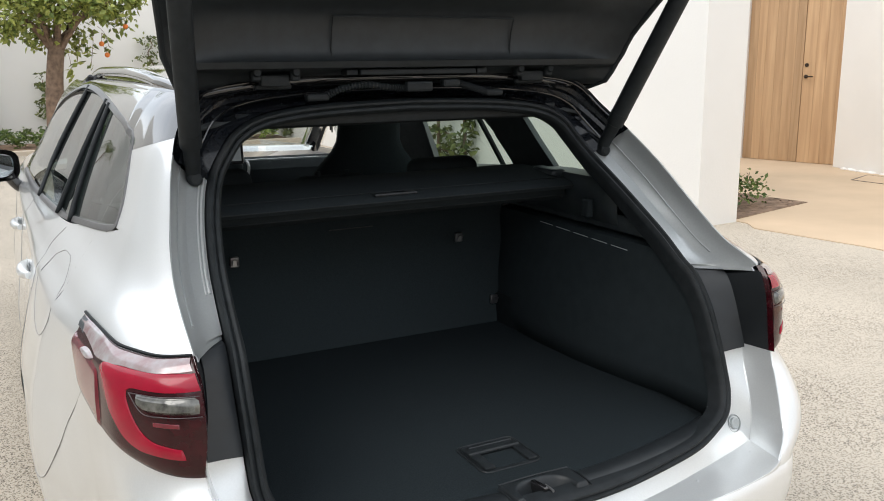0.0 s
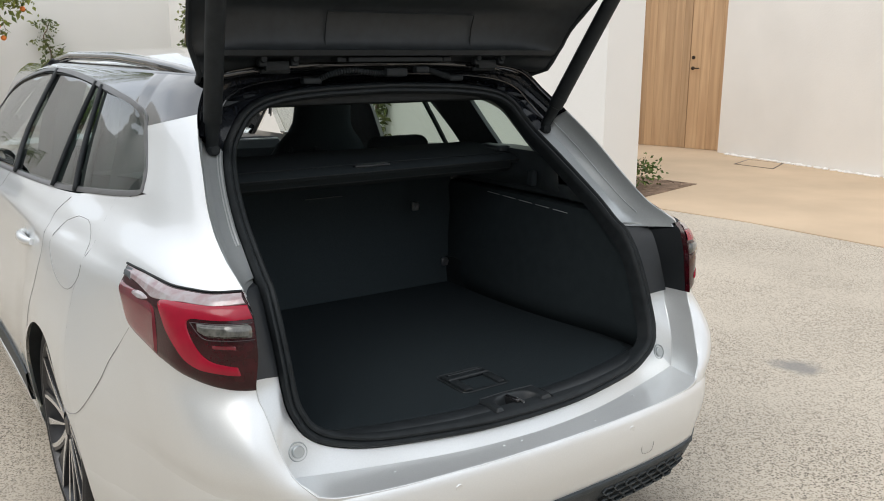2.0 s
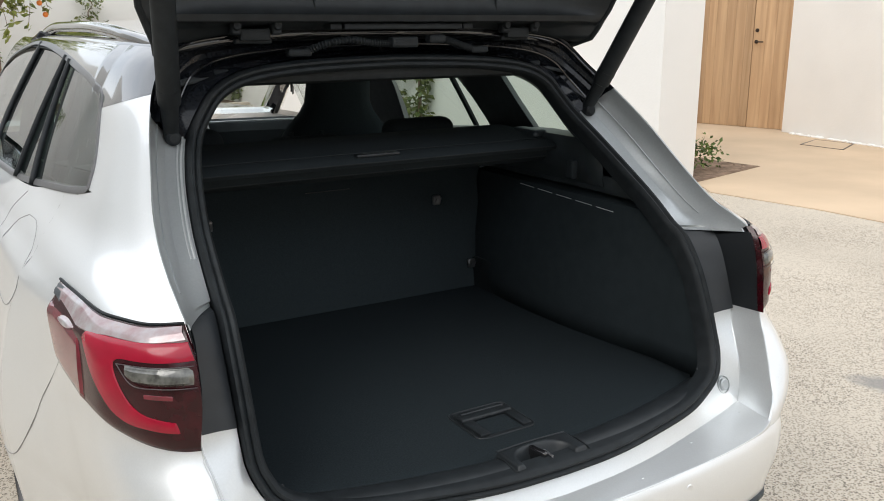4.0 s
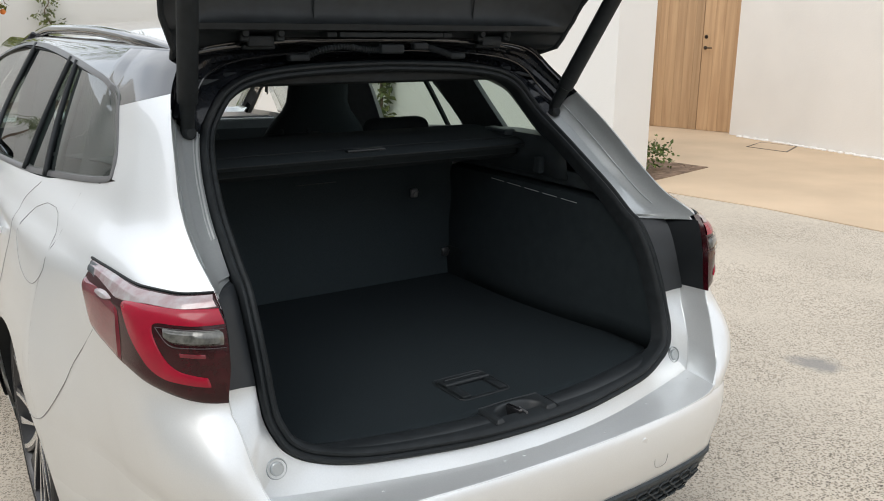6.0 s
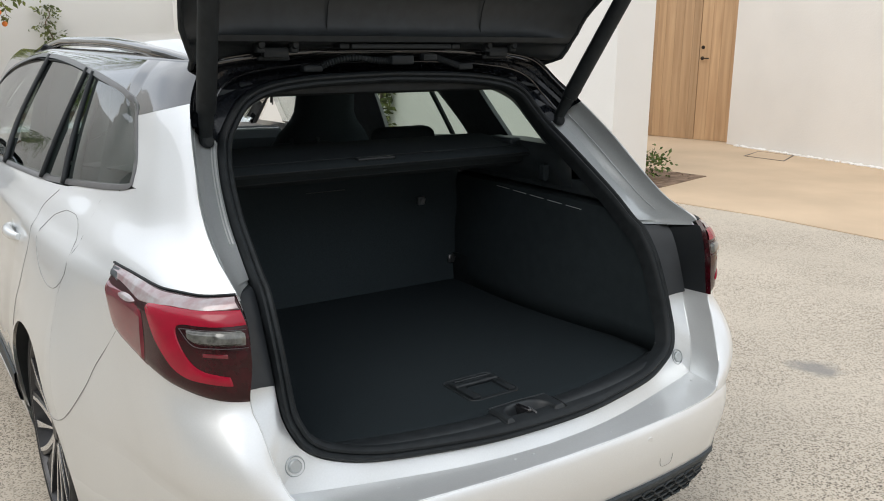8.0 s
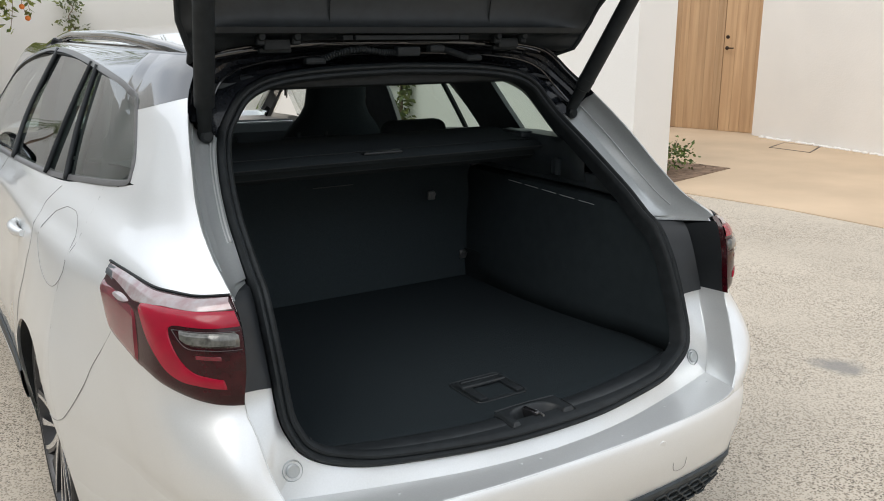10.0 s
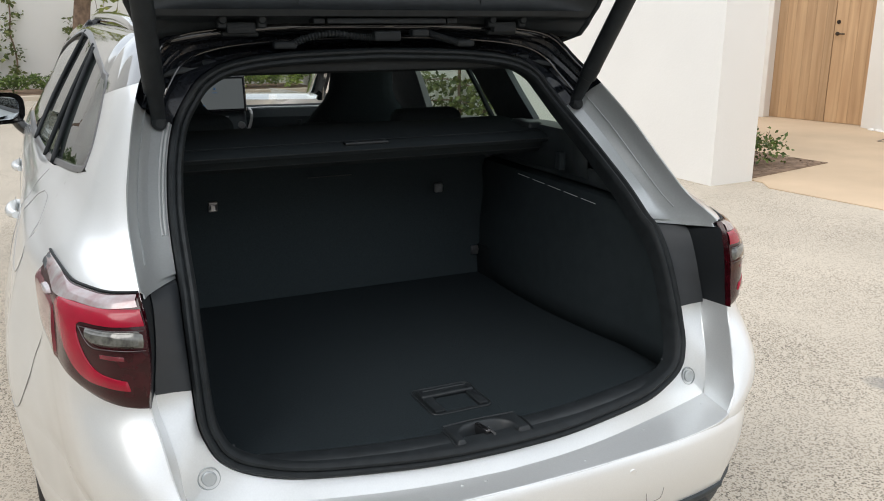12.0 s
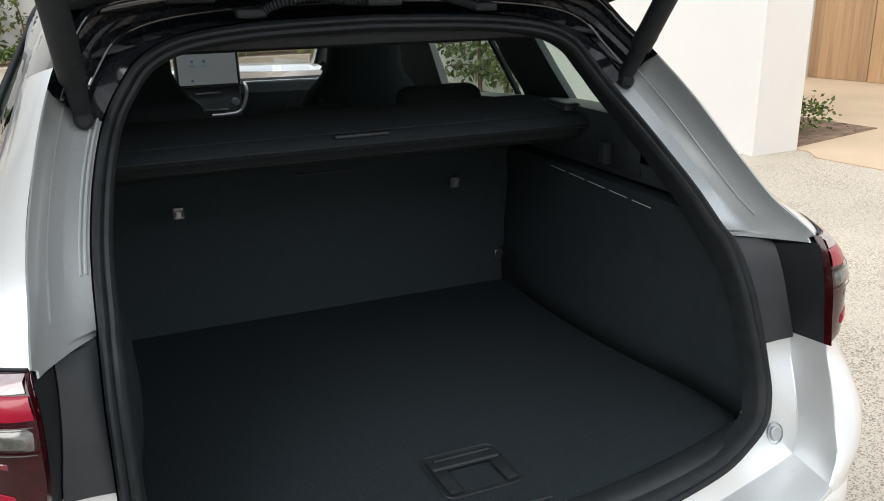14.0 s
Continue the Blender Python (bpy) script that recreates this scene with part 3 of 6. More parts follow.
def side_panels(side):
    """White flank: columns run from the sill or the wheel arch up to the window line."""
    ds = [0, .01, .025, .045, .07, .1, .135, .18, .23, .29, .36, .44, .52, .6, .68]
    def floor_z(y):
        for c in (WHEEL_Y, FRONT_Y):
            if abs(y - c) < ARCH_R:
                return max(.22, WHEEL_Z + math.sqrt(ARCH_R ** 2 - (y - c) ** 2))
        return .13 if y < WHEEL_Y else .22
    zs_rear = [.5, .515, .53, .545, .56, .58, .6, .62, .64, .66, .68, .7, .72, .745, .78, .82, .86, .89, .91, .93, .945, .96, .98, 1.0, 1.02, 1.04, 1.06, 1.08, 1.1]
    # rear corner, one sheet by distance from the edge
    rows = [[body(d, min(z, BELT(skin(d, z)[1]) + .002) if d > .3 else z, side) for d in ds] for z in zs_rear]
    sheet("quarter_panel", rows, PAINT, CAR)
    # lower part of that corner, down to the sill, with the arch's rear edge
    join_y = lambda z: skin(ds[-1], z)[1]
    rows = []
    n = 44
    y0, y1 = .68, 4.86
    ys = sorted(set([round(y0 + (y1 - y0) * k / 110, 4) for k in range(111)] + [WHEEL_Y + s * ARCH_R * f for s in (-1, 1) for f in (1, .985, .96, .92)] + [FRONT_Y + s * ARCH_R * f for s in (-1, 1) for f in (1, .985, .96, .92)]))
    cols = []
    for y in ys:
        lo, hi = floor_z(y + (join_y(.4) - .68) * max(0, 1 - (y - .68) / .42)), BELT(y + max(0, 1 - (y - .68) / .42) * (join_y(1.06) - .68)) - .001
        col = []
        for k in range(n):
            z = max(lo, .13 + .67 * k / 30 if k <= 30 else .80 + (hi - .80) * (k - 30) / (n - 31))
            yy = y
            if y < 1.1:
                base = join_y(z)
                w = max(0, 1 - (y - .68) / .42)
                yy = y + (base - .68) * w
            col.append(body_y(yy, z, side))
        cols.append(col)
    sheet("flank", cols, PAINT, CAR)
    # the pillar behind the rear side window, white below and black above
    def pillar(z0, z1, mat, name, n=16):
        rows = []
        for k in range(n + 1):
            row = []
            for j in range(23):
                f = (j / 22) ** 1.4
                z = z0(f) + (z1(f) - z0(f)) * k / n
                e = EDGE_Y(z)
                yy = e + (REAR_Q(min(z, 1.31)) + .012 - e) * f
                row.append(body_y(yy, z, side) if f > 0 else body(0, z, side))
            rows.append(row)
        return sheet(name, rows, mat, CAR)
    split = lambda f: 1.306 - .042 * f
    pillar(lambda f: 1.099, split, PAINT, "rear_pillar")
    rows = []
    for k in range(64):
        f = min(1, k / 13)
        row = []
        for j in range(13):
            u = j / 12
            if k <= 13:
                z0 = 1.306 - .046 * min(1, f / .8) + max(0, f - .8) / .2 * (HEAD(1.06) - .004 - 1.26)
                z = z0 + (ROOF_Z - z0) * u
                e = EDGE_Y(z)
                row.append(body_y(e + (1.06 - e) * f, z, side, .0005) if k else body(0, z, side))
            else:
                y = 1.06 + 2.24 * (k - 13) / 50
                z0 = HEAD(y) - .004
                row.append(body_y(y, z0 + (max(HEAD(y) + .010, min(ROOF_Z, HEAD(y) + .13)) - z0) * u, side, .0005))
        rows.append(row)
    sheet("roof_side", rows, BLACK_GLOSS, CAR)


def window_band(side):
    """Dark window surround, pillars and panes, on the curve of the body."""
    def strip(name, f0, f1, mat, n=24, m=4, out=0.0, depth=0.02, label=""):
        rows = []
        for k in range(n + 1):
            a, b = Vector((*f0(k / n), 0)), Vector((*f1(k / n), 0))
            rows.append([glass_at(a.lerp(b, j / m).x, a.lerp(b, j / m).y, side, out) for j in range(m + 1)])
        return sheet(name, rows, mat, CAR, label, depth, 0.0)
    # one ribbon round the whole window opening
    way = [(3.50, BELT(3.5)), (3.0, BELT(3.0)), (2.5, BELT(2.5)), (2.0, BELT(2.0)), (1.6, BELT(1.6)), (1.25, BELT(1.25)), (1.0, BELT(1.0)), (.86, BELT(.86)), (.815, 1.098), (.822, 1.118), (.845, 1.15), (.915, 1.207), (.965, 1.25), (.995, 1.278), (1.035, 1.298), (1.15, 1.322), (1.35, 1.341), (1.57, 1.357), (1.85, 1.373), (2.14, 1.386), (2.4, 1.391), (2.63, 1.388), (2.9, 1.358), (3.13, 1.308), (3.35, 1.20), (3.5, 1.08)]
    path = smooth_path([(a, b, 0) for a, b in way], 150)
    rows = []
    for k, p in enumerate(path):
        t = (path[min(k + 1, 149)] - path[max(k - 1, 0)]).normalized()
        n = Vector((t.y, -t.x, 0))
        rows.append([body_y((p + n * w).x, (p + n * w).y, side, o) for w, o in ((-.001, -.008), (0, .003), (.007, .004), (.014, .003), (.016, -.008))])
    inner = []
    for k, p in enumerate(path):
        t = (path[min(k + 1, 149)] - path[max(k - 1, 0)]).normalized()
        n = Vector((t.y, -t.x, 0))
        inner.append([body_y((p + n * w).x, (p + n * w).y, side, -.012) for w in (-.008, .018, .040)])
    sheet("pane_border", inner[36:90], RUBBER, CAR)
    sheet("window_surround", rows, SATIN, CAR, "satin black window surround")

    def upright(name, ys, wide, mat, out, depth):
        yy = pchip([0, .45, 1], ys)
        zb, zt = BELT(ys[0]) + .004, min(HEAD(ys[2]), ROOF_Z) - .004
        f0 = lambda u: (yy(u), zb + (zt - zb) * u)
        f1 = lambda u: (yy(u) + (wide(u) if callable(wide) else wide), zb + (zt - zb) * u)
        return strip(name, f0, f1, mat, 18, 3, out, depth)
    P2, P1, B = (1.352, 1.45, 1.565), (1.625, 1.648, 1.672), (2.25, 2.39, 2.43)
    gap = pchip([0, .45, 1], [b - a for a, b in zip(P2, P1)])
    upright("pillar_strip", P2, .016, RUBBER, .004, .014)
    fixed = upright("fixed_pane", P2, lambda u: gap(u) + .02, GLASS_DARK, -.004, 0)
    fixed.visible_shadow = False
    upright("pillar_lining_side", P2, lambda u: .045, TRIM, -.03, .02)
    upright("door_edge_strip", P1, .016, RUBBER, .004, .014)
    upright("centre_pillar", B, .04, RUBBER, .003, .012)

    # panes
    def pane(name, rear, front, mat):
        rear, front = pchip([0, .45, 1], rear), pchip([0, .45, 1], front)
        rows = []
        for k in range(19):
            u = k / 18
            row = []
            for j in range(15):
                v = j / 14
                yb = rear(0) + (front(0) - rear(0)) * v
                yt = rear(1) + (front(1) - rear(1)) * v
                zb, zt = BELT(yb) + .008, min(HEAD(max(1.0, yt)), ROOF_Z)
                z = zb + (zt - zb) * u
                y0 = REAR_Q(z) + .008 if rear(0) < .9 else rear(u)
                row.append(glass_at(y0 + (front(u) - y0) * v, z, side, -.004))
            rows.append(row)
        ob = sheet(name, rows, mat, CAR, depth=0 if mat is GLASS_DARK else .004)
        ob.visible_shadow = False
    pane("side_window", (.82, .93, 1.04), tuple(y + .02 for y in P2), GLASS_DARK)
    pane("side_window", tuple(y + .01 for y in P1), tuple(y + .03 for y in B), GLASS_DARK)
    pane("side_window", tuple(y + .05 for y in B), (3.50, 3.42, 3.05), GLASS)


def roof():
    """Gloss black roof skin, curved across and along."""
    crown = pchip([.80, 1.2, 1.8, 2.4, 3.0, 3.3], [1.438, 1.462, 1.480, 1.478, 1.452, 1.425])
    rows = []
    for k in range(31):
        y = .815 + (2.75 - .815) * k / 30
        row = []
        for j in range(25):
            f = j / 24 * 2 - 1
            edge = body_y(max(y, .83), ROOF_Z, 1)
            x = f * edge.x
            z = ROOF_Z + (crown(y) - ROOF_Z) * (1 - abs(f) ** 3.2)
            row.append(Vector((x, y, z)))
        rows.append(row)
    sheet("roof", rows, BLACK_GLOSS, CAR, "gloss black painted roof", .02)
    # rails along both edges
    for side in (-1, 1):
        pts = []
        for k in range(25):
            u = k / 24
            y = .85 + 1.85 * u
            lift = .013 * min(1, 4.0 * u, 7 * (1 - u)) - .012
            pts.append((side * (skin_at(max(y, .9), ROOF_Z) - .035), y, crown(y) - .038 + lift))
        bm = bmesh.new()
        tube(bm, pts, .018, 12)
        part("roof_rail", bm, BLACK_GLOSS, CAR, "slim gloss black roof rail")
    # windscreen header, pillars and screen
    head = [(f * .57, 2.75, 1.40 + .068 * (1 - abs(f) ** 3.2)) for f in [k / 8 - 1 for k in range(17)]]
    cowl = [(f * .74, 3.72 + .1 * (1 - f * f), .955) for f in [k / 8 - 1 for k in range(17)]]
    rows = [[Vector(a).lerp(Vector(b), u) for a, b in zip(head, cowl)] for u in [k / 10 for k in range(11)]]
    ws = sheet("windscreen", rows, GLASS, CAR, depth=.005)
    ws.visible_shadow = False
    for side in (-1, 1):
        a = smooth_path([(side * .57, 2.73, 1.395), (side * .635, 3.13, 1.285), (side * .70, 3.45, 1.12), (side * .75, 3.74, .97)], 12)
        bm = bmesh.new()
        tube(bm, a, .035, 8)
        part("windscreen_pillar", bm, BLACK_GLOSS, CAR)
    bonnet = [[Vector((f * (.80 - .16 * u ** 3), 3.80 + 1.05 * u, .975 + .012 * math.sin(math.pi * min(1, u * 1.6)) - .02 * abs(f) ** 4 - .05 * u - .16 * u ** 4)) for f in [k / 8 - 1 for k in range(17)]] for u in [k / 10 for k in range(11)]]
    sheet("bonnet", bonnet, PAINT, CAR, depth=.02)
    nose = [[Vector((f * (.64 + .06 * math.sin(u * 3)), 4.85 + .10 * math.sin(u * 3.14) * (1 - f * f) - .1 * f * f, .725 - .55 * u)) for f in [k / 8 - 1 for k in range(17)]] for u in [k / 8 for k in range(9)]]
    sheet("front_bumper", nose, PAINT, CAR, depth=.02)


def rear_bumper():
    """Bumper face under the load edge, wrapped to the flanks, with a dark grille trim below."""
    back = pchip([0, .265, .435, .57, .62], [0, .009, .023, .045, .06])
    drop = pchip([.18, .22, .27, .30, .325, .36, .42, .47, .492, .5], [.07, .045, .018, .006, .0, -.008, -.016, -.012, -.006, 0])
    def row(z):
        r = []
        xl = EDGE_X(max(z, .44)) if z > .5 else .615
        for k in range(22):
            x = xl * k / 21
            r.append(Vector((x, back(min(x, .62)) + drop(z), z)))
        right = r
        sidep = []
        for d in [.02, .045, .07, .1, .135, .18, .23, .29, .36, .44, .52, .6, .68]:
            p = body(d, z, 1)
            p.y += drop(z) * max(0, 1 - d / .3)
            sidep.append(p)
        half = right + sidep
        return [Vector((-p.x, p.y, p.z)) for p in half[:0:-1]] + half
    zs = [.5, .497, .49, .48, .46, .44, .42, .40, .38, .36, .345, .333]
    sheet("rear_bumper", [row(z) for z in zs], PAINT, CAR, "pearl white rear bumper")
    zs = [.335, .331, .322, .318, .30, .28, .26, .24, .22, .20, .18]
    outs = [.0, -.008, -.010, -.004, -.002, .0, .002, .004, .006, .012, .03]
    sheet("bumper_trim", [[Vector((p.x * (1 - (.004 if z > .25 else .02)), p.y + o, p.z)) for p in row(z)[8:-8]] for z, o in zip(zs, outs)], TRIM, CAR, "black textured lower bumper trim")
    for s in (-1, 1):
        rows = []
        for d in [.10 + .58 * k / 16 for k in range(17)]:
            low = .335 - .205 * min(1, (d - .10) / .12)
            rows.append([body(d, .35, s, -.003)] + [body(d, .333 + (low - .333) * k / 6, s) for k in range(7)])
        sheet("bumper_side", rows, PAINT, CAR)
    # honeycomb grille in the trim: a sunk dark band with three rows of long cells
    for side in (-1, 1):
        rows = []
        for k in range(13):
            x = .20 + .40 * k / 12
            y = back(min(x, .62)) + .004
            rows.append([Vector((side * x, y + dy, z)) for dy, z in ((.006, .306), (.013, .302), (.016, .27), (.019, .245 + .02 * max(0, (x - .45) / .15)), (.010, .240 + .02 * max(0, (x - .45) / .15)))])
        sheet("grille_recess", rows, RUBBER, CAR)
        for r in range(3):
            for k in range(9):
                x = .225 + .046 * k + .023 * (r % 2)
                if x > .585 - .02 * r:
                    continue
                y = back(min(x, .62)) + .003 + .004 * r
                bm = bmesh.new()
                ring = [(-.024, 0), (-.014, .0085), (.014, .0085), (.024, 0), (.014, -.0085), (-.014, -.0085), (-.024, 0)]
                tube(bm, [(side * (x + p), back(min(abs(x + p), .62)) + .003 + .004 * r, .292 - .0185 * r + q) for p, q in ring], .0034, 5, False)
                part("grille_cell", bm, TRIM, CAR)


STATIONS = [
    ((0, 0, .498), (0, .064, .505), (0, .087, .538)),
    ((.14, .003, .498), (.14, .072, .505), (.13, .092, .538)),
    ((.265, .009, .499), (.28, .093, .505), (.25, .110, .538)),
    ((.435, .023, .500), (.45, .133, .506), (.43, .149, .542)),
    ((.57, .045, .503), (.58, .166, .508), (.53, .184, .558)),
    ((.628, .063, .513), (.655, .186, .511), (.585, .206, .588)),
    ((.668, .092, .556), (.662, .190, .556), (.609, .227, .628)),
    ((.683, .118, .60), (.665, .199, .60), (.618, .243, .660)),
    ((.692, .140, .648), (.674, .222, .647), (.620, .254, .688)),
    ((.700, .162, .694), (.687, .254, .70), (.621, .264, .716)),
    ((.709, .186, .742), (.690, .264, .744), (.621, .276, .748)),
    ((.700, .190, .83), (.680, .281, .830), (.621, .315, .835)),
    ((.700, .206, .905), (.676, .306, .896), (.618, .362, .905)),
    ((.705, .243, .955), (.676, .334, .930), (.615, .405, .935)),
    ((.702, .355, 1.003), (.664, .378, .985), (.611, .475, .992)),
    ((.696, .451, 1.069), (.655, .478, 1.055), (.603, .55, 1.048)),
    ((.670, .568, 1.176), (.632, .60, 1.150), (.583, .65, 1.128)),
    ((.636, .684, 1.273), (.600, .715, 1.238), (.553, .735, 1.205)),
    ((.600, .76, 1.34), (.560, .785, 1.305), (.518, .765, 1.262)),
    ((.545, .805, 1.405), (.50, .83, 1.355), (.472, .778, 1.315)),
    ((.44, .82, 1.428), (.40, .85, 1.375), (.392, .785, 1.351)),
    ((.24, .83, 1.438), (.24, .862, 1.385), (.24, .79, 1.370)),
    ((0, .835, 1.440), (0, .866, 1.390), (0, .792, 1.378)),
]
PER = 6


def rail(i):
    """Points of one aperture line on the right-hand side, bottom to top."""
    if i == 2:
        return smooth_path([s[i] for s in STATIONS], (len(STATIONS) - 1) * PER + 1)
    low = smooth_path([s[i] for s in STATIONS[:6]], 5 * PER + 1)
    return low[:-1] + smooth_path([s[i] for s in STATIONS[5:]], (len(STATIONS) - 6) * PER + 1)


def whole(line):
    """The line with its mirror image: a closed way round the opening, starting at the bottom middle."""
    return line + [Vector((-p.x, p.y, p.z)) for p in line[-2:0:-1]]


def aperture():
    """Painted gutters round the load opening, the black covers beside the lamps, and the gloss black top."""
    lip, crease, edge = rail(0), rail(1), rail(2)
    n = len(lip)

    def band(name, s0, s1, mat, side, label="", deep=0, folds=False):
        i0, i1 = int(s0 * PER), int(s1 * PER)
        rows = []
        for i in range(i0, i1 + 1):
            a, b, c = lip[i], crease[i], edge[i]
            if deep and i < 13 * PER:
                a, c = a + Vector((-.006, .022, 0)), c + Vector((0, .016, 0))
            into = Vector((-a.x, 0, .95 - a.z)).normalized()
            if folds:
                w = Vector((.28, .94, -.18))
                row = [a + Vector((0, .004, 0)), a - Vector((0, .001, 0))] + [a.lerp(b, 2 * f).lerp(b.lerp(c, max(0, 2 * f - 1)), 1 if f > .5 else 0) + w * d for f, d in ((.08, .002), (.16, .013), (.26, .014), (.34, .003), (.44, .002), (.54, .016), (.66, .018), (.76, .004), (.88, .002))] + [c, c + Vector((0, .05, 0))]
            elif deep:
                w = Vector((.28, .94, -.18)) * deep * min(1, (i - i0) / PER + .25)
                row = [a + Vector((0, .004, 0)), a - Vector((0, .001, 0)), a + into * .003 + Vector((0, .001, 0))] + [a.lerp(c, f) + w * d for f, d in ((.14, .45), (.28, .72), (.42, .9), (.55, 1), (.66, .92), (.77, .66), (.88, .34))] + [c, c + Vector((0, .05, 0))]
            else:
                row = [a + (Vector((0, 0, -.025)) if i1 <= 5 * PER else Vector((0, .004, 0))), a - Vector((0, .0015, .001)), a + into * .002 + Vector((0, .001, 0)), a.lerp(b, .5), b, b.lerp(c, .5), c, c + Vector((0, .05, 0))]
            rows.append([Vector((side * p.x, p.y, p.z)) for p in row])
        return sheet(name, rows, mat, CAR, label, sharp=22)
    for side in (-1, 1):
        band("load_edge", 0, 5, PAINT_IN, side)
        band("corner_panel", 5, 10, PAINT_IN, side)
        # the tailgate's shade over the pillar gutters is put into their grey
        band("pillar_gutter", 12.67, 17.0, PAINT_JAMB_SHADED, side, deep=.036)
        band("hinge_gutter", 17.0, 22, BLACK_UNDER, side, "gloss black folded hinge channel", folds=True)
        # covers beside the lamps
        i0, i1 = 10 * PER, 13 * PER
        rows, outer = [], []
        for i in range(i0 - 3, i1 - 1):
            a, b, c = lip[i], crease[i], edge[i - (3 * (i - i0 + 3)) // 19]
            o = Vector((0, -.005, 0))
            lift = Vector((0, 0, .016 * max(0, 1 - (i - i0 + 3) / 7)))
            r = [b + Vector((.003, 0, 0)) + lift, b + o + lift, b.lerp(c, .5) + o + lift * .6, c + o * .5, c + Vector((0, .04, 0))]
            rows.append([Vector((side * p.x, p.y, p.z)) for p in r])
            r = [a + Vector((.004, .02, 0)), a + Vector((-.002, .005, 0)), a.lerp(b, .5) + Vector((0, .004, 0)), b + Vector((.0025, .0005, 0)), b + Vector((0, .02, 0))]
            outer.append([Vector((side * p.x, p.y, p.z)) for p in r])
        outer.append([p + Vector((0, .03, .002)) for p in outer[-1]])
        sheet("lamp_side", outer, LAMP_HOUSE, CAR, "black side of the lamp housing", sharp=25)
        rows.append([p + Vector((0, .012, .010)) for p in rows[-1]])
        rows.append([p + Vector((0, .03, .002)) for p in rows[-1]])
        sheet("lamp_cover", rows, CAP_GREY, CAR, "matt charcoal plastic cover", sharp=25)
    # bump stops low in the corners
    for side in (-1, 1):
        bm = bmesh.new()
        q = crease[5 * PER].lerp(edge[5 * PER], .65)
        c = Vector((side * q.x, q.y + .002, q.z))
        lathe(bm, [(-.006, 0), (-.006, .012), (-.004, .0145), (.004, .0155), (.004, .0195), (-.002, .0215), (.002, .0235), (.03, .024)], (0, 0, 0), "y", 24)
        along, across = crease[5 * PER + 4] - crease[5 * PER - 4], edge[5 * PER] - crease[5 * PER]
        face = along.cross(across).normalized()
        if face.y > 0:
            face = -face
        face.x *= side
        bmesh.ops.transform(bm, matrix=Matrix.Translation(c + face * .004) @ face.to_track_quat("-Y", "Z").to_matrix().to_4x4(), verts=bm.verts[:])
        part("bump_stop", bm, PAINT_JAMB_SHADED, CAR, "round rubber bump stop in a painted cup")
    # folded edges of the load sill and its corners
    for side in (-1, 1):
        for name, line, i0, i1, r in (("fold_edge", crease, 5 * PER, 10 * PER - 3, .0016), ("fold_edge", lip, 0, 10 * PER - 2, .0018)):
            bm = bmesh.new()
            tube(bm, [Vector((side * line[i].x, line[i].y, line[i].z)) for i in range(i0, i1 + 1)], r, 6)
            part(name, bm, PAINT_IN, CAR)
    # folded ridges in the channels
    for side in (-1, 1):
        def ridge(name, s0, s1, f, out, r, mat):
            pts = []
            for k in range(40):
                i = int(round((s0 + (s1 - s0) * k / 39) * PER))
                p = lip[i].lerp(edge[i], f) + Vector((.28, .94, -.18)) * out
                pts.append(Vector((side * p.x, p.y, p.z)))
            bm = bmesh.new()
            tube(bm, smooth_path(pts[::3] + pts[-1:], 50), r, 6)
            part(name, bm, mat, CAR)
        ridge("gutter_ridge", 13.5, 17, .40, .0300, .0020, PAINT_JAMB_SHADED)
        if side < 0:
            ridge("flange_fold", 14.2, 17, .86, .010, .0022, PAINT_IN)
            ridge("flange_fold", 14.2, 17, .93, .004, .0028, PAINT_IN)
        for f, o, s0, s1, r in ((.10, .000, 17.4, 21.9, .0028), (.62, .006, 17.2, 21.6, .0030)):
            ridge("hinge_ridge", s0, s1, f, o, r, BLACK_GLOSS)
    # sealing strip
    ring = whole(edge)
    m = len(ring)
    mid = Vector((0, .5, .95))
    prof = [(.004, .03), (.003, .0), (.004, -.012), (.009, -.019), (.014, -.019), (.018, -.014), (.0195, -.012), (.022, -.016), (.028, -.018), (.034, -.013), (.037, -.003), (.038, .03)]
    bm = bmesh.new()
    rings = []
    for i in range(m):
        t = (ring[(i + 1) % m] - ring[i - 1]).normalized()
        inward = Vector((mid.x - ring[i].x, 0, mid.z - ring[i].z))
        inward = (inward - t * inward.dot(t)).normalized()
        outn = t.cross(inward)
        if outn.y > 0:
            outn = -outn
        rings.append([bm.verts.new(ring[i] + inward * a - outn * b) for a, b in prof])
    for i in range(m):
        a, b = rings[i], rings[(i + 1) % m]
        for k in range(len(prof) - 1):
            bm.faces.new((a[k], a[k + 1], b[k + 1], b[k]))
    part("door_seal", bm, RUBBER, CAR, "thick black rubber door seal")


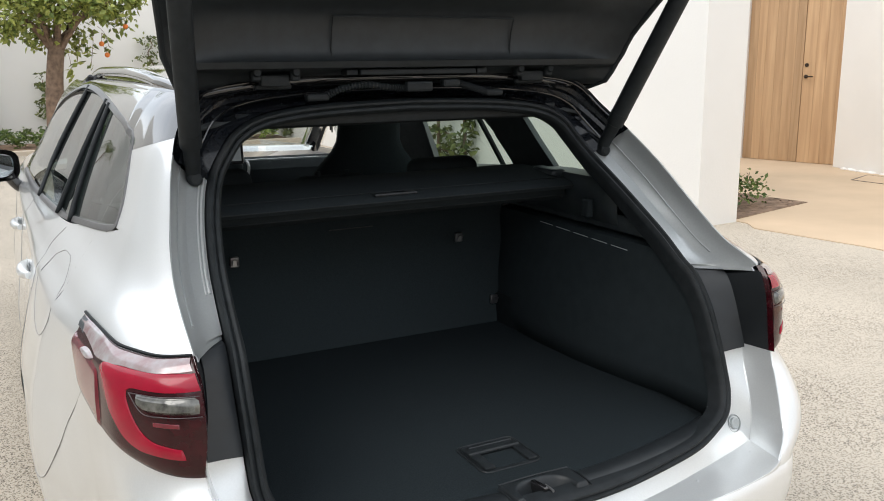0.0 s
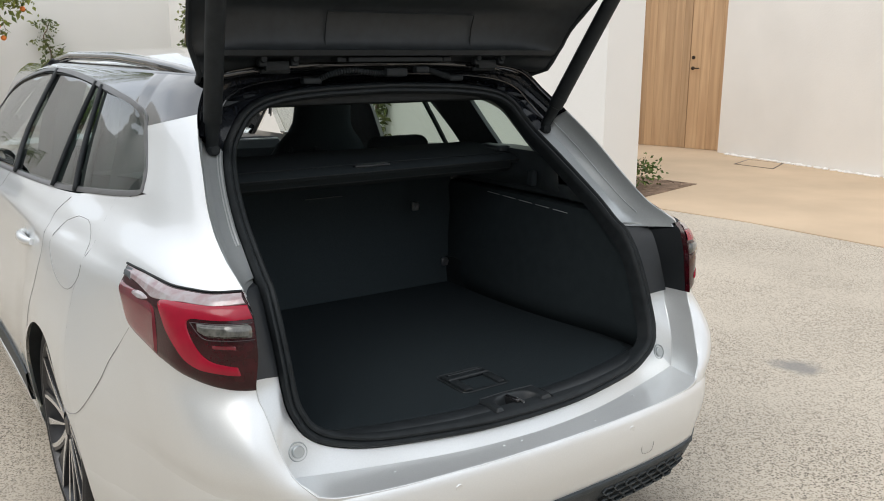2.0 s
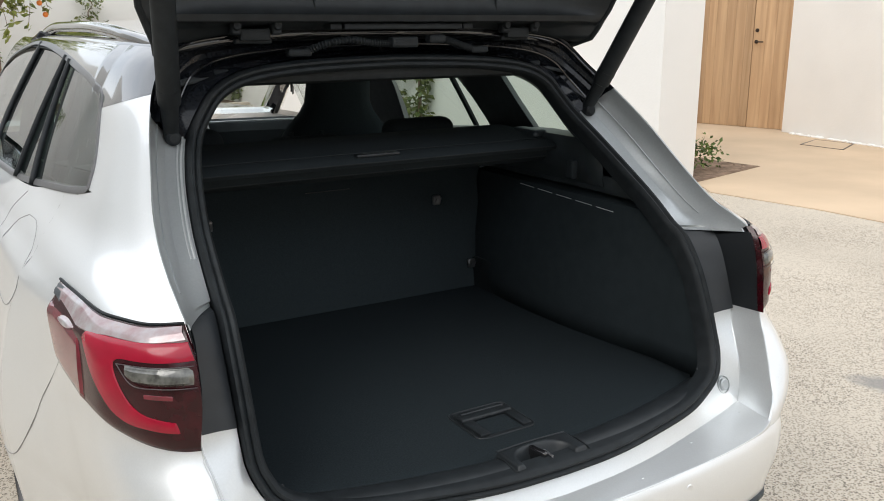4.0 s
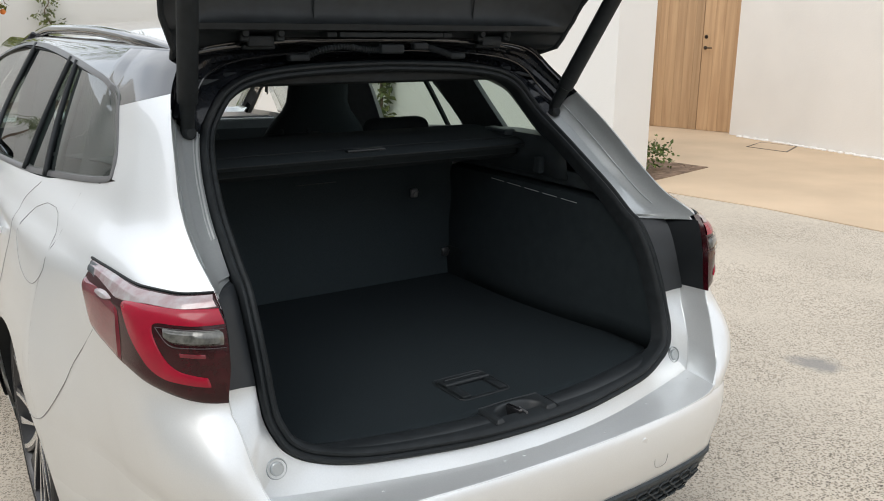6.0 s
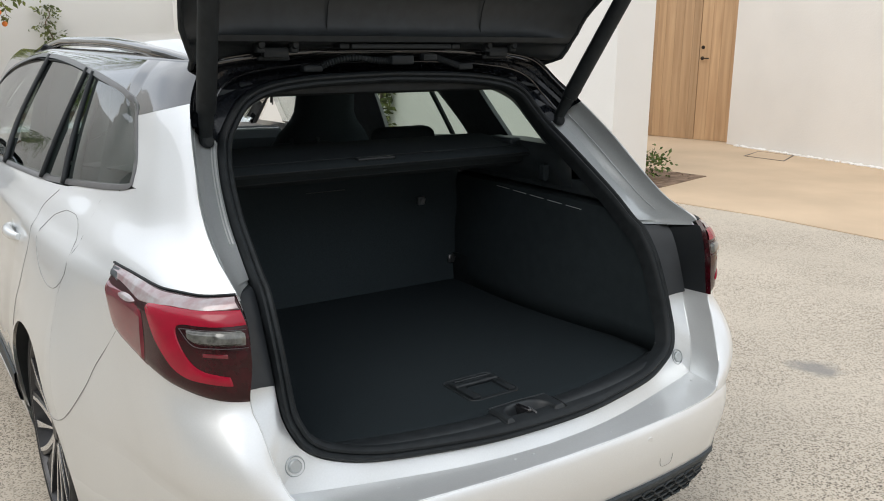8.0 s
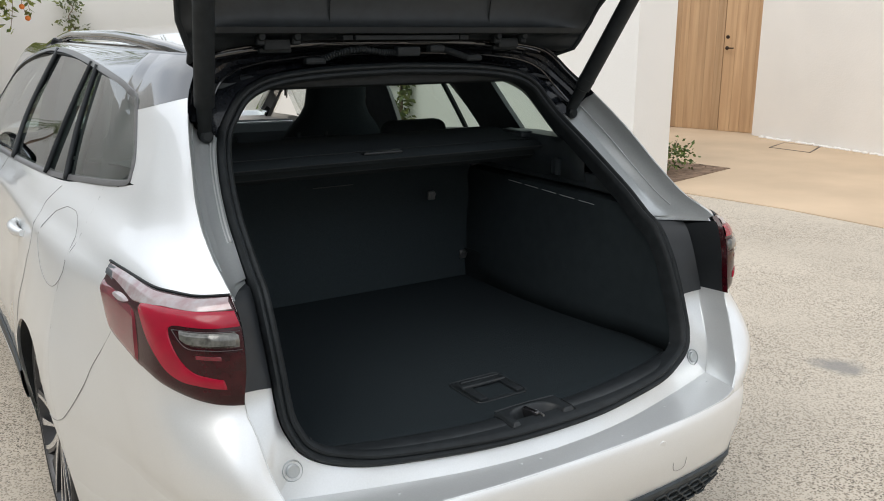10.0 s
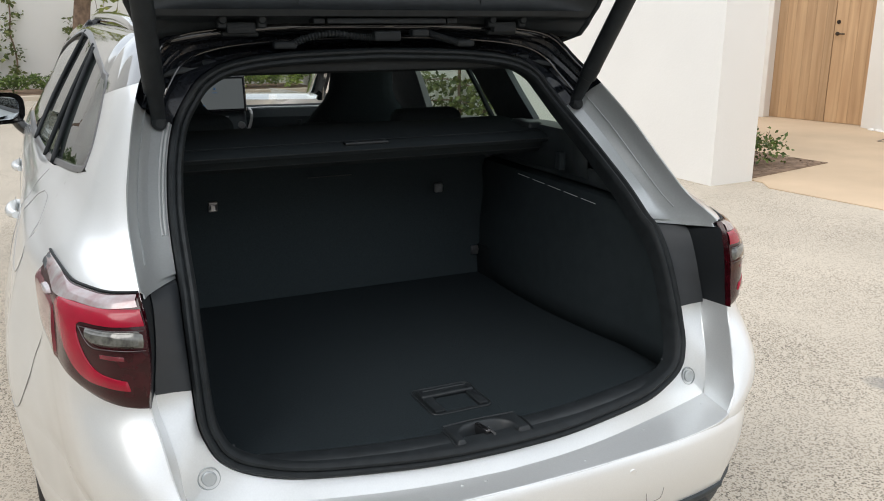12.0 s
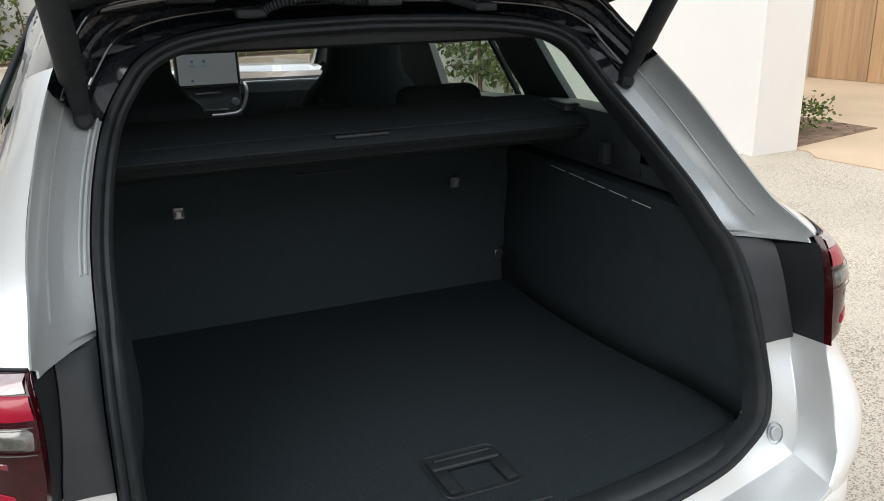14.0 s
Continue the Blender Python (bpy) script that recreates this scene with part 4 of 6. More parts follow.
def tail_lamp(side):
    """Wrap-round lamp: dark red housing, red light guide, smoked reversing lamp, side reflector."""
    top = pchip([-.004, 0, .08, .15, .25, .33, .385, .403], [.9545, .954, .947, .947, .951, .953, .953, .953])
    bot = pchip([-.004, 0, .05, .1, .18, .28, .355, .385, .403], [.742, .742, .7455, .752, .772, .795, .820, .865, .945])
    lamp = thing("tail_lamp", "", "")
    lamp.parent = CAR
    lamp.matrix_parent_inverse = CAR.matrix_world.inverted()
    for k in ("label", "category", "group", "kind"):
        if k in lamp:
            del lamp[k]
    lamp["label"] = "wrap-round red tail lamp with smoked reversing light"

    along = pchip([0, .02, .06, .14, .20, .27, .40], [.15, .5, 1, 1, .6, .1, 0])
    upright = pchip([.742, .77, .83, .90, .954], [0, .3, .8, 1, .8])

    def swell(d, z):
        return .008 * along(max(0, min(.4, d))) * upright(max(.742, min(.954, z)))

    def patch(name, d0, d1, zb, zt, mat, out, n=30, m=10, label="", bulge=.004):
        rows = []
        for i in range(n + 1):
            d = d0 + (d1 - d0) * i / n
            row = []
            for j in range(m + 1):
                z = zb(d) + (zt(d) - zb(d)) * j / m
                edge = min(i if d0 > .003 else 1, n - i, j, m - j)
                o = out if edge > 0 else out - .008
                row.append(body(max(d, 0), z, side, o + swell(d, z) + bulge * math.sin(math.pi * j / m)))
            rows.append(row)
        return sheet(name, rows, mat, lamp, label)
    patch("housing", 0, .402, bot, top, LAMP_DARK, .009, 44, 14, bulge=.001)
    patch("upper_edge", 0.003, .395, lambda d: max(bot(d), top(d) - .0245 - .016 * max(0, 1 - abs(d - .24) / .10)), lambda d: top(d) - .001, LAMP_TOP, .0115, 36, 4, "frosted pale upper edge", 0)
    patch("side_lens", .222, .400, lambda d: bot(d) + .003, lambda d: top(d) - .028 - .016 * max(0, (.30 - d) / .08), LAMP_SIDE, .0122, 20, 10, "muted red side lens", .003)
    patch("reflector", .255, .325, lambda d: .914 - .010 * math.sin(math.pi * (d - .25) / .08) - .02 * (.325 - d), lambda d: .9145 + .007 * math.sin(math.pi * (d - .25) / .08) - .02 * (.325 - d), LAMP_TOP, .0150, 10, 4, "pale pink reflector", .002)

    outer = smooth_path([(.001, .931, 0), (.06, .929, 0), (.12, .927, 0), (.175, .926, 0), (.205, .917, 0), (.202, .897, 0), (.188, .866, 0), (.164, .834, 0), (.139, .804, 0), (.108, .788, 0), (.07, .784, 0), (.022, .780, 0)], 60)
    inner = smooth_path([(.001, .903, 0), (.04, .901, 0), (.08, .900, 0), (.106, .899, 0), (.122, .893, 0), (.125, .880, 0), (.120, .860, 0), (.109, .838, 0), (.094, .820, 0), (.075, .809, 0), (.05, .804, 0), (.030, .800, 0)], 60)
    rows = []
    for k, (p, q) in enumerate(zip(outer, inner)):
        row = []
        for f, o in ((0, -.006), (.03, 0), (.25, .002), (.5, .0025), (.75, .002), (.97, 0), (1, -.006)):
            v = p.lerp(q, f)
            row.append(body(max(v.x, 0), v.y, side, .0120 + swell(v.x, v.y) + (o * .6 if k < 59 else -.006)))
        rows.append(row)
    sheet("light_guide", rows, LAMP_RED, lamp, "bright red angular light guide")
    bm = bmesh.new()
    tube(bm, [body(.40 * k / 40, top(.40 * k / 40) + .002, side, .004) for k in range(41)], .0032, 6)
    part("upper_gap", bm, RUBBER, lamp, "dark gap over the lamp")
    rows = [[body(0, bot(0) + (top(0) - bot(0)) * k / 12, side, .010), body(0, bot(0) + (top(0) - bot(0)) * k / 12, side, .002) + Vector((-side * .001, .002, 0)), body(0, bot(0) + (top(0) - bot(0)) * k / 12, side, 0) + Vector((-side * .002, .005, 0))] for k in range(13)]
    sheet("inner_edge", rows, LAMP_DARK, lamp)
    patch("reversing_light", .005, .104, lambda d: .862 + max(0, (d - .086) / .022) * .018, lambda d: .892 + .004 * (1 - d / .11), LAMP_CLEAR, .0150, 16, 4, "smoked clear reversing light", .002)
    rim = [(.003, .8965), (.06, .895), (.108, .893), (.111, .889), (.088, .862), (.05, .861), (.003, .861)]
    bm = bmesh.new()
    tube(bm, [body(max(q.x, .0), q.y, side, .0152 + swell(q.x, q.y)) for q in smooth_path([(a, b, 0) for a, b in rim], 30)], .0009, 6)
    part("lamp_rim", bm, ALLOY_DARK, lamp, "thin grey rim")
    patch("dim_reflector", .028, .080, lambda d: .834, lambda d: .853 - .06 * max(0, d - .06), LAMP_SIDE, .0112, 8, 3, "dim red inner reflector", 0)
    patch("lamp_tip", .352, .396, lambda d: .929 - .2 * max(0, .372 - d), lambda d: top(d) - .002, TRIM_SMOOTH, .0140, 8, 3, "dark grey tip of the lamp", 0)


def wheel(side, y):
    w = thing("wheel", "", "")
    for k in ("label", "category", "group", "kind"):
        if k in w:
            del w[k]
    w.parent = CAR
    w.matrix_parent_inverse = CAR.matrix_world.inverted()
    w["label"] = "black tyre on a two-tone alloy rim"
    c = (side * (.866 if y < 2 else .780), y, WHEEL_Z)
    bm = bmesh.new()
    R = WHEEL_R
    prof = [(-.10, R - .05), (-.108, R - .042), (-.10, R - .015), (-.085, R - .003), (-.04, R), (.04, R), (.065, R - .003), (.078, R - .014), (.082, R - .030), (.079, R - .044), (.072, R - .052)]
    lathe(bm, [(side * a, r) for a, r in prof], c, "x", 56)
    part("tyre", bm, TYRE, w)
    s, rim = side, R - .050
    bm = bmesh.new()
    lathe(bm, [(s * .072, rim + .003), (s * .080, rim), (s * .080, rim - .006), (s * .070, rim - .012), (s * .02, rim - .026), (-s * .09, rim - .020)], c, "x", 56)
    part("rim", bm, ALLOY_DARK, w)
    bm = bmesh.new()
    lathe(bm, [(s * .062, .0), (s * .064, .028), (s * .056, .034), (s * .06, .062), (s * .02, .075), (-s * .02, .08)], c, "x", 30)
    part("hub", bm, ALLOY_DARK, w)
    bm = bmesh.new()
    lathe(bm, [(-s * .05, .0), (-s * .05, .15), (-s * .07, .152)], c, "x", 36)
    part("brake_disc", bm, STEEL, w, "bare steel brake disc")
    # five forked spokes with bright machined faces
    def blade(name, a0, a1, w0, w1, face, mat, deep):
        rows = []
        for u in [i / 6 for i in range(7)]:
            r = .045 + (rim - .008 - .045) * u
            a = a0 + (a1 - a0) * u
            e, tng = Vector((0, math.cos(a), math.sin(a))), Vector((0, -math.sin(a), math.cos(a)))
            wide = w0 + (w1 - w0) * u ** 1.5
            o = Vector((c[0] + s * (.060 + .016 * u + face), c[1], c[2])) + e * r
            back = Vector((s * deep, 0, 0))
            rows.append([o - tng * wide - back, o - tng * wide, o + tng * wide, o + tng * wide - back])
        bm = bmesh.new()
        grid(bm, rows)
        part(name, bm, mat, w, smooth=False)
    for k in range(5):
        a = 2 * math.pi * k / 5 + .35
        for q in (-1, 1):
            blade("spoke", a + q * .10, a + q * .27, .016, .012, 0, ALLOY_DARK, .030)
            blade("spoke_face", a + q * .10, a + q * .30, .009, .006, .0025, ALLOY, .002)
        blade("spoke_fork", a, a, .004, .030, -.006, ALLOY_DARK, .022)
        blade("spoke_face", a + .62, a + .62, .003, .013, .0005, ALLOY, .002)
    return w


def liner_x(y, z):
    return skin_at(y, z) + flare(y, z) - .010


for s in (-1, 1):
    side_panels(s)
    window_band(s)
    tail_lamp(s)
    for yy in (WHEEL_Y, FRONT_Y):
        wheel(s, yy)
        bm = bmesh.new()
        arc = [radians(-8 + 196 * k / 28) for k in range(29)]
        grid(bm, [[Vector((s * x, yy + r * math.cos(a), WHEEL_Z + r * math.sin(a))) for x, r in ((.55, .05), (.55, ARCH_R + .004), (liner_x(yy + ARCH_R * math.cos(a), WHEEL_Z + ARCH_R * math.sin(a)), ARCH_R + .004))] for a in arc])
        part("arch_liner", bm, RUBBER, CAR, "black wheel arch liner")
roof()
rear_bumper()
aperture()


# ---- inside the car ----
def interior():
    rows = []
    for k in range(33):
        x = -.60 + 1.2 * k / 32
        y0 = .165 + .075 * (x / .6) ** 2 + .06 * abs(x / .6) ** 8 + (.008 if abs(x + .015) < .10 else 0)
        rows.append([Vector((x, y0 + (1.30 - y0) * j / 20, .558)) for j in range(21)])
    sheet("boot_floor", rows, FLOOR_CARPET, CAR, "black carpeted boot floor", .05)
    box_part("cabin_floor", (-.75, 1.25, .18), (.75, 3.6, .22), CARPET, CAR)
    box_part("underbody", (-.72, .22, .19), (.72, 4.7, .26), TRIM, CAR)
    # sill plate between seal and floor
    rows = []
    for k in range(41):
        x = -.56 + 1.12 * k / 40
        y = .086 + .10 * (x / .56) ** 2
        low = .046 * max(0, 1 - ((x + .015) / .094) ** 12)
        rows.append([Vector((x, y + dy, z - low)) for dy, z in ((.008, .556), (.012, .570), (.020, .577), (.040, .579), (.066, .575), (.084, .564), (.090, .552))])
    sheet("sill_plate", rows, LINING, CAR, "black plastic load sill")
    for q in (-1, 1):
        bm = bmesh.new()
        tube(bm, smooth_path([(q * .520, .190, .575), (q * .540, .212, .580), (q * .549, .228, .594), (q * .551, .236, .607)], 10), lambda u: .0055 - .003 * u, 8)
        part("sill_end", bm, LINING, CAR)
    # side walls of the boot
    for s in (-1, 1):
        rows = []
        for k in range(29):
            y = .20 + 1.12 * k / 28
            arch = max(0, 1 - ((y - .95) / .5) ** 2)
            wall = [( .600 - .05 * arch, .55), (.595 - .05 * arch, .62), (.598 - .045 * arch, .74), (.600 - .012 * arch, .86), (.592, .93), (.60, .955), (.665, .965), (.69, .99), (.70, 1.06)]
            back = pchip([.55, .592, .68, .782, .905, .992, 1.048, 1.128], [.185, .20, .255, .293, .37, .485, .56, .66])
            rows.append([Vector((s * x, max(y, back(z) + .02), z)) for x, z in wall])
        sheet("boot_side_trim", rows, BOOT_TRIM, CAR, "black moulded boot side trim", .012, 0)
        # shelf below the rear side window
        rows = []
        for k in range(13):
            y = .66 + .92 * k / 12
            z = 1.125 - .05 * max(0, (y - 1.0) / .6)
            rows.append([Vector((s * .590, y, 1.0)), Vector((s * .580, y, z - .015)), Vector((s * .588, y, z)), Vector((s * .65, max(y, .72), z + .004)), Vector((s * (skin_at(max(y, .86), z) - .03), max(y, .8), z - .012))])
        sheet("window_ledge", rows, TRIM_SMOOTH, CAR, "", .006, 0)
        rows = []
        for k in range(13):
            y = .55 + 1.05 * k / 12
            rows.append([Vector((s * .590, y, 1.03)), Vector((s * .605, y, .985)), Vector((s * .66, y, .962))])
        sheet("boot_upper_trim", rows, TRIM, CAR, "", .01, 0)
        # pillar lining from the seal to the window
        edge = rail(2)
        inner = smooth_path([(.60, .60, 1.03), (.588, .72, 1.10), (.585, .80, 1.142), (.585, .88, 1.20), (.585, .965, 1.258), (.60, 1.08, 1.285), (.605, 1.2, 1.30)], 24)
        rows = []
        for k in range(24):
            p, q = edge[int((14.4 + 4.8 * k / 23) * PER)], inner[k]
            r = []
            for j in range(7):
                f = j / 6
                v = p.lerp(q, f)
                v.x -= .034 * (1 - f) - .004
                r.append(Vector((s * v.x, v.y + .01, v.z)))
            r.append(Vector((s * (q.x + .05), q.y + .03, q.z)))
            rows.append(r)
        sheet("pillar_lining", rows, TRIM_SMOOTH, CAR, "", .006, 0)
        # lining of the pillar between the rear door and the boot window
        rows = []
        for z, yr, yf, x in ((1.00, .99, 1.25, .67), (1.06, 1.02, 1.285, .665), (1.13, 1.077, 1.34, .65), (1.20, 1.136, 1.40, .63), (1.27, 1.198, 1.455, .615), (1.31, 1.225, 1.475, .60), (1.36, 1.25, 1.49, .58)):
            sk = skin_at(1.2, min(z, 1.36)) - .03
            rows.append([Vector((s * v[0], v[1], z)) for v in ((sk, yr + .14), (x + .03, yr + .02), (x, yr), (x - .012, (yr + yf) / 2), (x, yf), (x + .03, yf + .02), (sk, yf + .10))])
        sheet("pillar_lining", rows, TRIM, CAR, "", .006, 0)
        # lining of the pillar between the doors, with its belt
        rows = []
        for z, yr, yf, x in ((.50, 1.95, 2.30, .72), (.98, 1.98, 2.34, .70), (1.10, 2.0, 2.40, .67), (1.20, 2.02, 2.44, .645), (1.30, 2.05, 2.48, .61), (1.37, 2.06, 2.50, .58)):
            rows.append([Vector((s * v[0], v[1], z)) for v in ((min(x + .06, skin_at(yr, z) - .03), yr + .08), (x, yr), (x - .012, (yr + yf) / 2), (x, yf), (min(x + .06, skin_at(yf, z) - .03), yf - .02))])
        sheet("pillar_lining", rows, TRIM, CAR, "", .006, 0)
        bm = bmesh.new()
        for k in range(1):
            rows = [[Vector((s * (.63 - .05 * u), 2.26 - .05 * u, 1.28 - .75 * u)), Vector((s * (.625 - .05 * u), 2.305 - .05 * u, 1.28 - .75 * u))] for u in [q / 8 for q in range(9)]]
            grid(bm, rows)
        solid(part("seat_belt", bm, CLOTH, CAR), .002)
        # rail over the side windows
        rows = []
        for k in range(17):
            y = 1.15 + 1.7 * k / 16
            z = min(HEAD(max(1.0, y)), 1.39)
            rows.append([Vector((s * (skin_at(y, z - .03) - .012), y, z - .022)), Vector((s * (skin_at(y, z - .03) - .05), y, z - .015)), Vector((s * (skin_at(y, z - .03) - .07), y, z + .02))])
        sheet("cant_rail", rows, HEADLINER, CAR, "", .005, 0)
    # headliner
    rows = []
    for k in range(25):
        y = .80 + 1.95 * k / 24
        half = skin_at(max(y, .9), 1.37) - .03
        zc = 1.345 + .065 * min(1, (y - .80) / .35)
        rows.append([Vector((half * f, y, zc - .035 * abs(f) ** 4)) for f in [j / 10 - 1 for j in range(21)]])
    sheet("headliner", rows, HEADLINER, CAR, "dark cloth headliner", .008, 0)
    rows = [[Vector((half, y, z)) for half in [.46 * (j / 10 - 1) for j in range(21)]] for y, z in ((.80, 1.348), (.81, 1.318), (.83, 1.312), (.86, 1.320), (.95, 1.372))]
    sheet("header_trim", rows, RUBBER, CAR, "", .008, 0)
    # rear seat back, in two parts
    for x0, x1 in ((-.60, .1), (.1, .60)):
        bm = bmesh.new()
        box(bm, (x0, -.06, 0), (x1, .06, .58), .0003, 1, pose(0, 1.315, .50, -7, 0, 0))
        part("rear_backrest", bm, CARPET, CAR, "black carpet-backed rear seat back")
    for x, up in ((-.40, -.03), (.0, -.07), (.412, -.035)):
        bm = bmesh.new()
        box(bm, (x - .13, 1.36, 1.085 + up), (x + .13, 1.46, 1.175 + up), .04, 4)
        tube(bm, [(x - .05, 1.40, 1.0), (x - .05, 1.40, 1.12)], .007)
        tube(bm, [(x + .05, 1.40, 1.0), (x + .05, 1.40, 1.12)], .007)
        part("rear_headrest", bm, CLOTH, CAR, "black rear headrest")
    # tether hooks on the seat backs
    for x, y, z in ((-.382, 1.235, .892), (.380, 1.235, .890), (.536, 1.262, .645)):
        bm = bmesh.new()
        box(bm, (x - .014, y - .006, z - .02), (x + .014, y + .006, z + .012), .003, 1)
        tube(bm, [(x - .008, y - .008, z - .012), (x - .008, y - .016, z + .004), (x + .008, y - .016, z + .004), (x + .008, y - .008, z - .012)], .0025, 6)
        part("tether_hook", bm, STEEL, CAR, "small bright tether anchor")
    # small label line
    box_part("seat_label", (-.08, 1.226, .9535), (.066, 1.236, .9555), CAP_GREY, CAR, "thin pale label edge", 0)
    # roller cover
    rows = []
    for k in range(25):
        x = -.575 + 1.15 * k / 24
        rows.append([Vector((x, 1.16, 1.06)), Vector((x, 1.16, 1.125)), Vector((x, 1.15, 1.132)), Vector((x, 1.05, 1.128)), Vector((x, .90, 1.112)), Vector((x, .865, 1.104)), Vector((x, .855, 1.094)), Vector((x, .862, 1.084)), Vector((x, .90, 1.078)), Vector((x, .90, 1.06)), Vector((x, .92, 1.045)), Vector((x, .96, 1.04)), Vector((x, 1.16, 1.06))])
    sheet("load_cover", rows, COVER, CAR, "black load cover roller across the boot")
    for y, z in ((.853, 1.095), (.905, 1.1145), (.898, 1.060)):
        tube_part("cover_edge", [(-.573, y, z), (.573, y, z)], .002, LINING, CAR, "", 6)
    box_part("cover_grip", (-.075, .872, 1.106), (.055, .900, 1.1155), LINING, CAR, "", .004)
    for s in (-1, 1):
        box_part("cover_end", (s * .575 - .025, .93, 1.06), (s * .575 + .03, 1.06, 1.135), TRIM_SMOOTH, CAR, "", .015, 3)
    # floor hatch handle
    h = thing("floor_handle", "", "")
    for k in ("label", "category", "group", "kind"):
        if k in h:
            del h[k]
    h.parent = CAR
    h.matrix_parent_inverse = CAR.matrix_world.inverted()
    def loop(bm, x0, x1, y0, y1, z, r, fat):
        pts = []
        for cx, cy, a0 in ((x1 - r, y1 - r, 0), (x0 + r, y1 - r, 90), (x0 + r, y0 + r, 180), (x1 - r, y0 + r, 270)):
            pts += [(cx + r * math.cos(radians(a0 + 18 * q)), cy + r * math.sin(radians(a0 + 18 * q)), z) for q in range(6)]
        tube(bm, pts + pts[:2], fat, 8, False)
    def plate(bm, x0, x1, y0, y1, r, z0, z1):
        pts = []
        for cx, cy, a0 in ((x1 - r, y1 - r, 0), (x0 + r, y1 - r, 90), (x0 + r, y0 + r, 180), (x1 - r, y0 + r, 270)):
            pts += [(cx + r * math.cos(radians(a0 + 18 * q)), cy + r * math.sin(radians(a0 + 18 * q))) for q in range(6)]
        lo, hi = [bm.verts.new((*p, z0)) for p in pts], [bm.verts.new((*p, z1)) for p in pts]
        bm.faces.new(hi)
        for q in range(len(pts)):
            w = (q + 1) % len(pts)
            bm.faces.new((lo[q], lo[w], hi[w], hi[q]))
    bm = bmesh.new()
    plate(bm, -.082, .076, .268, .414, .020, .552, .5592)
    part("recess", bm, RUBBER, h)
    bm = bmesh.new()
    loop(bm, -.082, .076, .268, .414, .559, .020, .0022)
    part("recess_rim", bm, LINING, h)
    box_part("grip_bar", (-.074, .352, .556), (.066, .398, .5685), LINING, h, "", .005, 3, Matrix.Translation((0, .375, .562)) @ Matrix.Rotation(radians(-5), 4, "X") @ Matrix.Translation((0, -.375, -.562)), True)
    for x0, x1 in ((-.074, -.046), (.042, .066)):
        box_part("grip_leg", (x0, .276, .556), (x1, .352, .5665), LINING, h, "", .004, 2, None, True)
    box_part("grip_well", (-.044, .280, .555), (.040, .350, .5605), FLOOR_CARPET, h, "", .002)
    for y, z in ((.379, .5695), (.403, .5605)):
        tube_part("grip_ridge", [(-.062, y, z), (.054, y, z)], .0032, LINING, h, "", 8)
    # latch in the sill
    l = thing("latch", "", "")
    for k in ("label", "category", "group", "kind"):
        if k in l:
            del l[k]
    l.parent = CAR
    l.matrix_parent_inverse = CAR.matrix_world.inverted()
    # cover with a hollow in which the catch stands
    def soft(u):
        u = max(0.0, min(1.0, u))
        return u * u * (3 - 2 * u)
    rows = []
    for i in range(57):
        x = -.108 + .186 * i / 56
        row = []
        for j in range(33):
            y = .088 + .086 * j / 32
            e = math.sqrt(abs((x + .020) / .070) ** 3 + max(0, (y - .110) / .050) ** 2)
            fall = .032 * soft((1.0 - e) / .42)
            rim = soft((y - .088) / .007) * soft((.174 - y) / .007) * soft((x + .108) / .006) * soft((.078 - x) / .006)
            row.append(Vector((x, y, .5715 + .0125 * rim - fall)))
        rows.append(row)
    sheet("latch_cover", rows, LINING, l, "black plastic latch surround with an oval hollow", sharp=60)
    tube_part("cover_rim", smooth_path([(-.104, .172, .581), (-.02, .174, .582), (.074, .172, .581)], 12), .0022, LINING, l, "", 6)
    for x in (-.111, .081):
        tube_part("cover_gap", smooth_path([(x + (.010 if x < 0 else -.010), .0885, .574), (x, .090, .576), (x, .130, .580), (x, .160, .577)], 14), .0016, RUBBER, l, "", 6)
    box_part("catch", (-.031, .108, .545), (-.017, .156, .586), BLACK_GLOSS, l, "black catch", .005, 3, Matrix.Translation((-.024, .12, 0)) @ Matrix.Rotation(radians(9), 4, "Z") @ Matrix.Translation((.024, -.12, 0)), True)
    tube_part("striker", [(-.013, .096, .550), (-.011, .102, .578), (-.015, .124, .582), (-.016, .132, .556)], .0030, STEEL, l, "steel striker", 8)
    for x in (-.058, .012):
        tube_part("latch_rib", smooth_path([(x + .008, .140, .556), (x, .120, .562), (x - .008, .094, .560)], 8), .0045, RUBBER, l, "", 8)
    # dashed line with sky glints painted pale, and pocket on right side trim
    for k in range(5):
        f0, f1 = k / 5 + .015, k / 5 + .17
        a, b = Vector((.578, 1.045, .9535)), Vector((.576, .583, .9395))
        tube_part("trim_line", [a.lerp(b, f0), a.lerp(b, f1)], .0011, PALE_GLINT, CAR, "thin metal trim line with its sky glint painted pale", 6)
    box_part("side_pocket", (.552, .752, 1.010), (.575, .785, 1.065), COVER, CAR, "", .006)
    # front seats
    def front_seat(x):
        seat = thing("front_seat", "", "")
        for k in ("label", "category", "group", "kind"):
            if k in seat:
                del seat[k]
        seat.parent = CAR
        seat.matrix_parent_inverse = CAR.matrix_world.inverted()
        seat["label"] = "black cloth sports front seat"
        prof = [(.24, .62), (.265, .80), (.262, .92), (.24, 1.0), (.205, 1.055), (.155, 1.11), (.135, 1.15), (.13, 1.22), (.125, 1.29), (.10, 1.325), (.05, 1.335)]
        rows = []
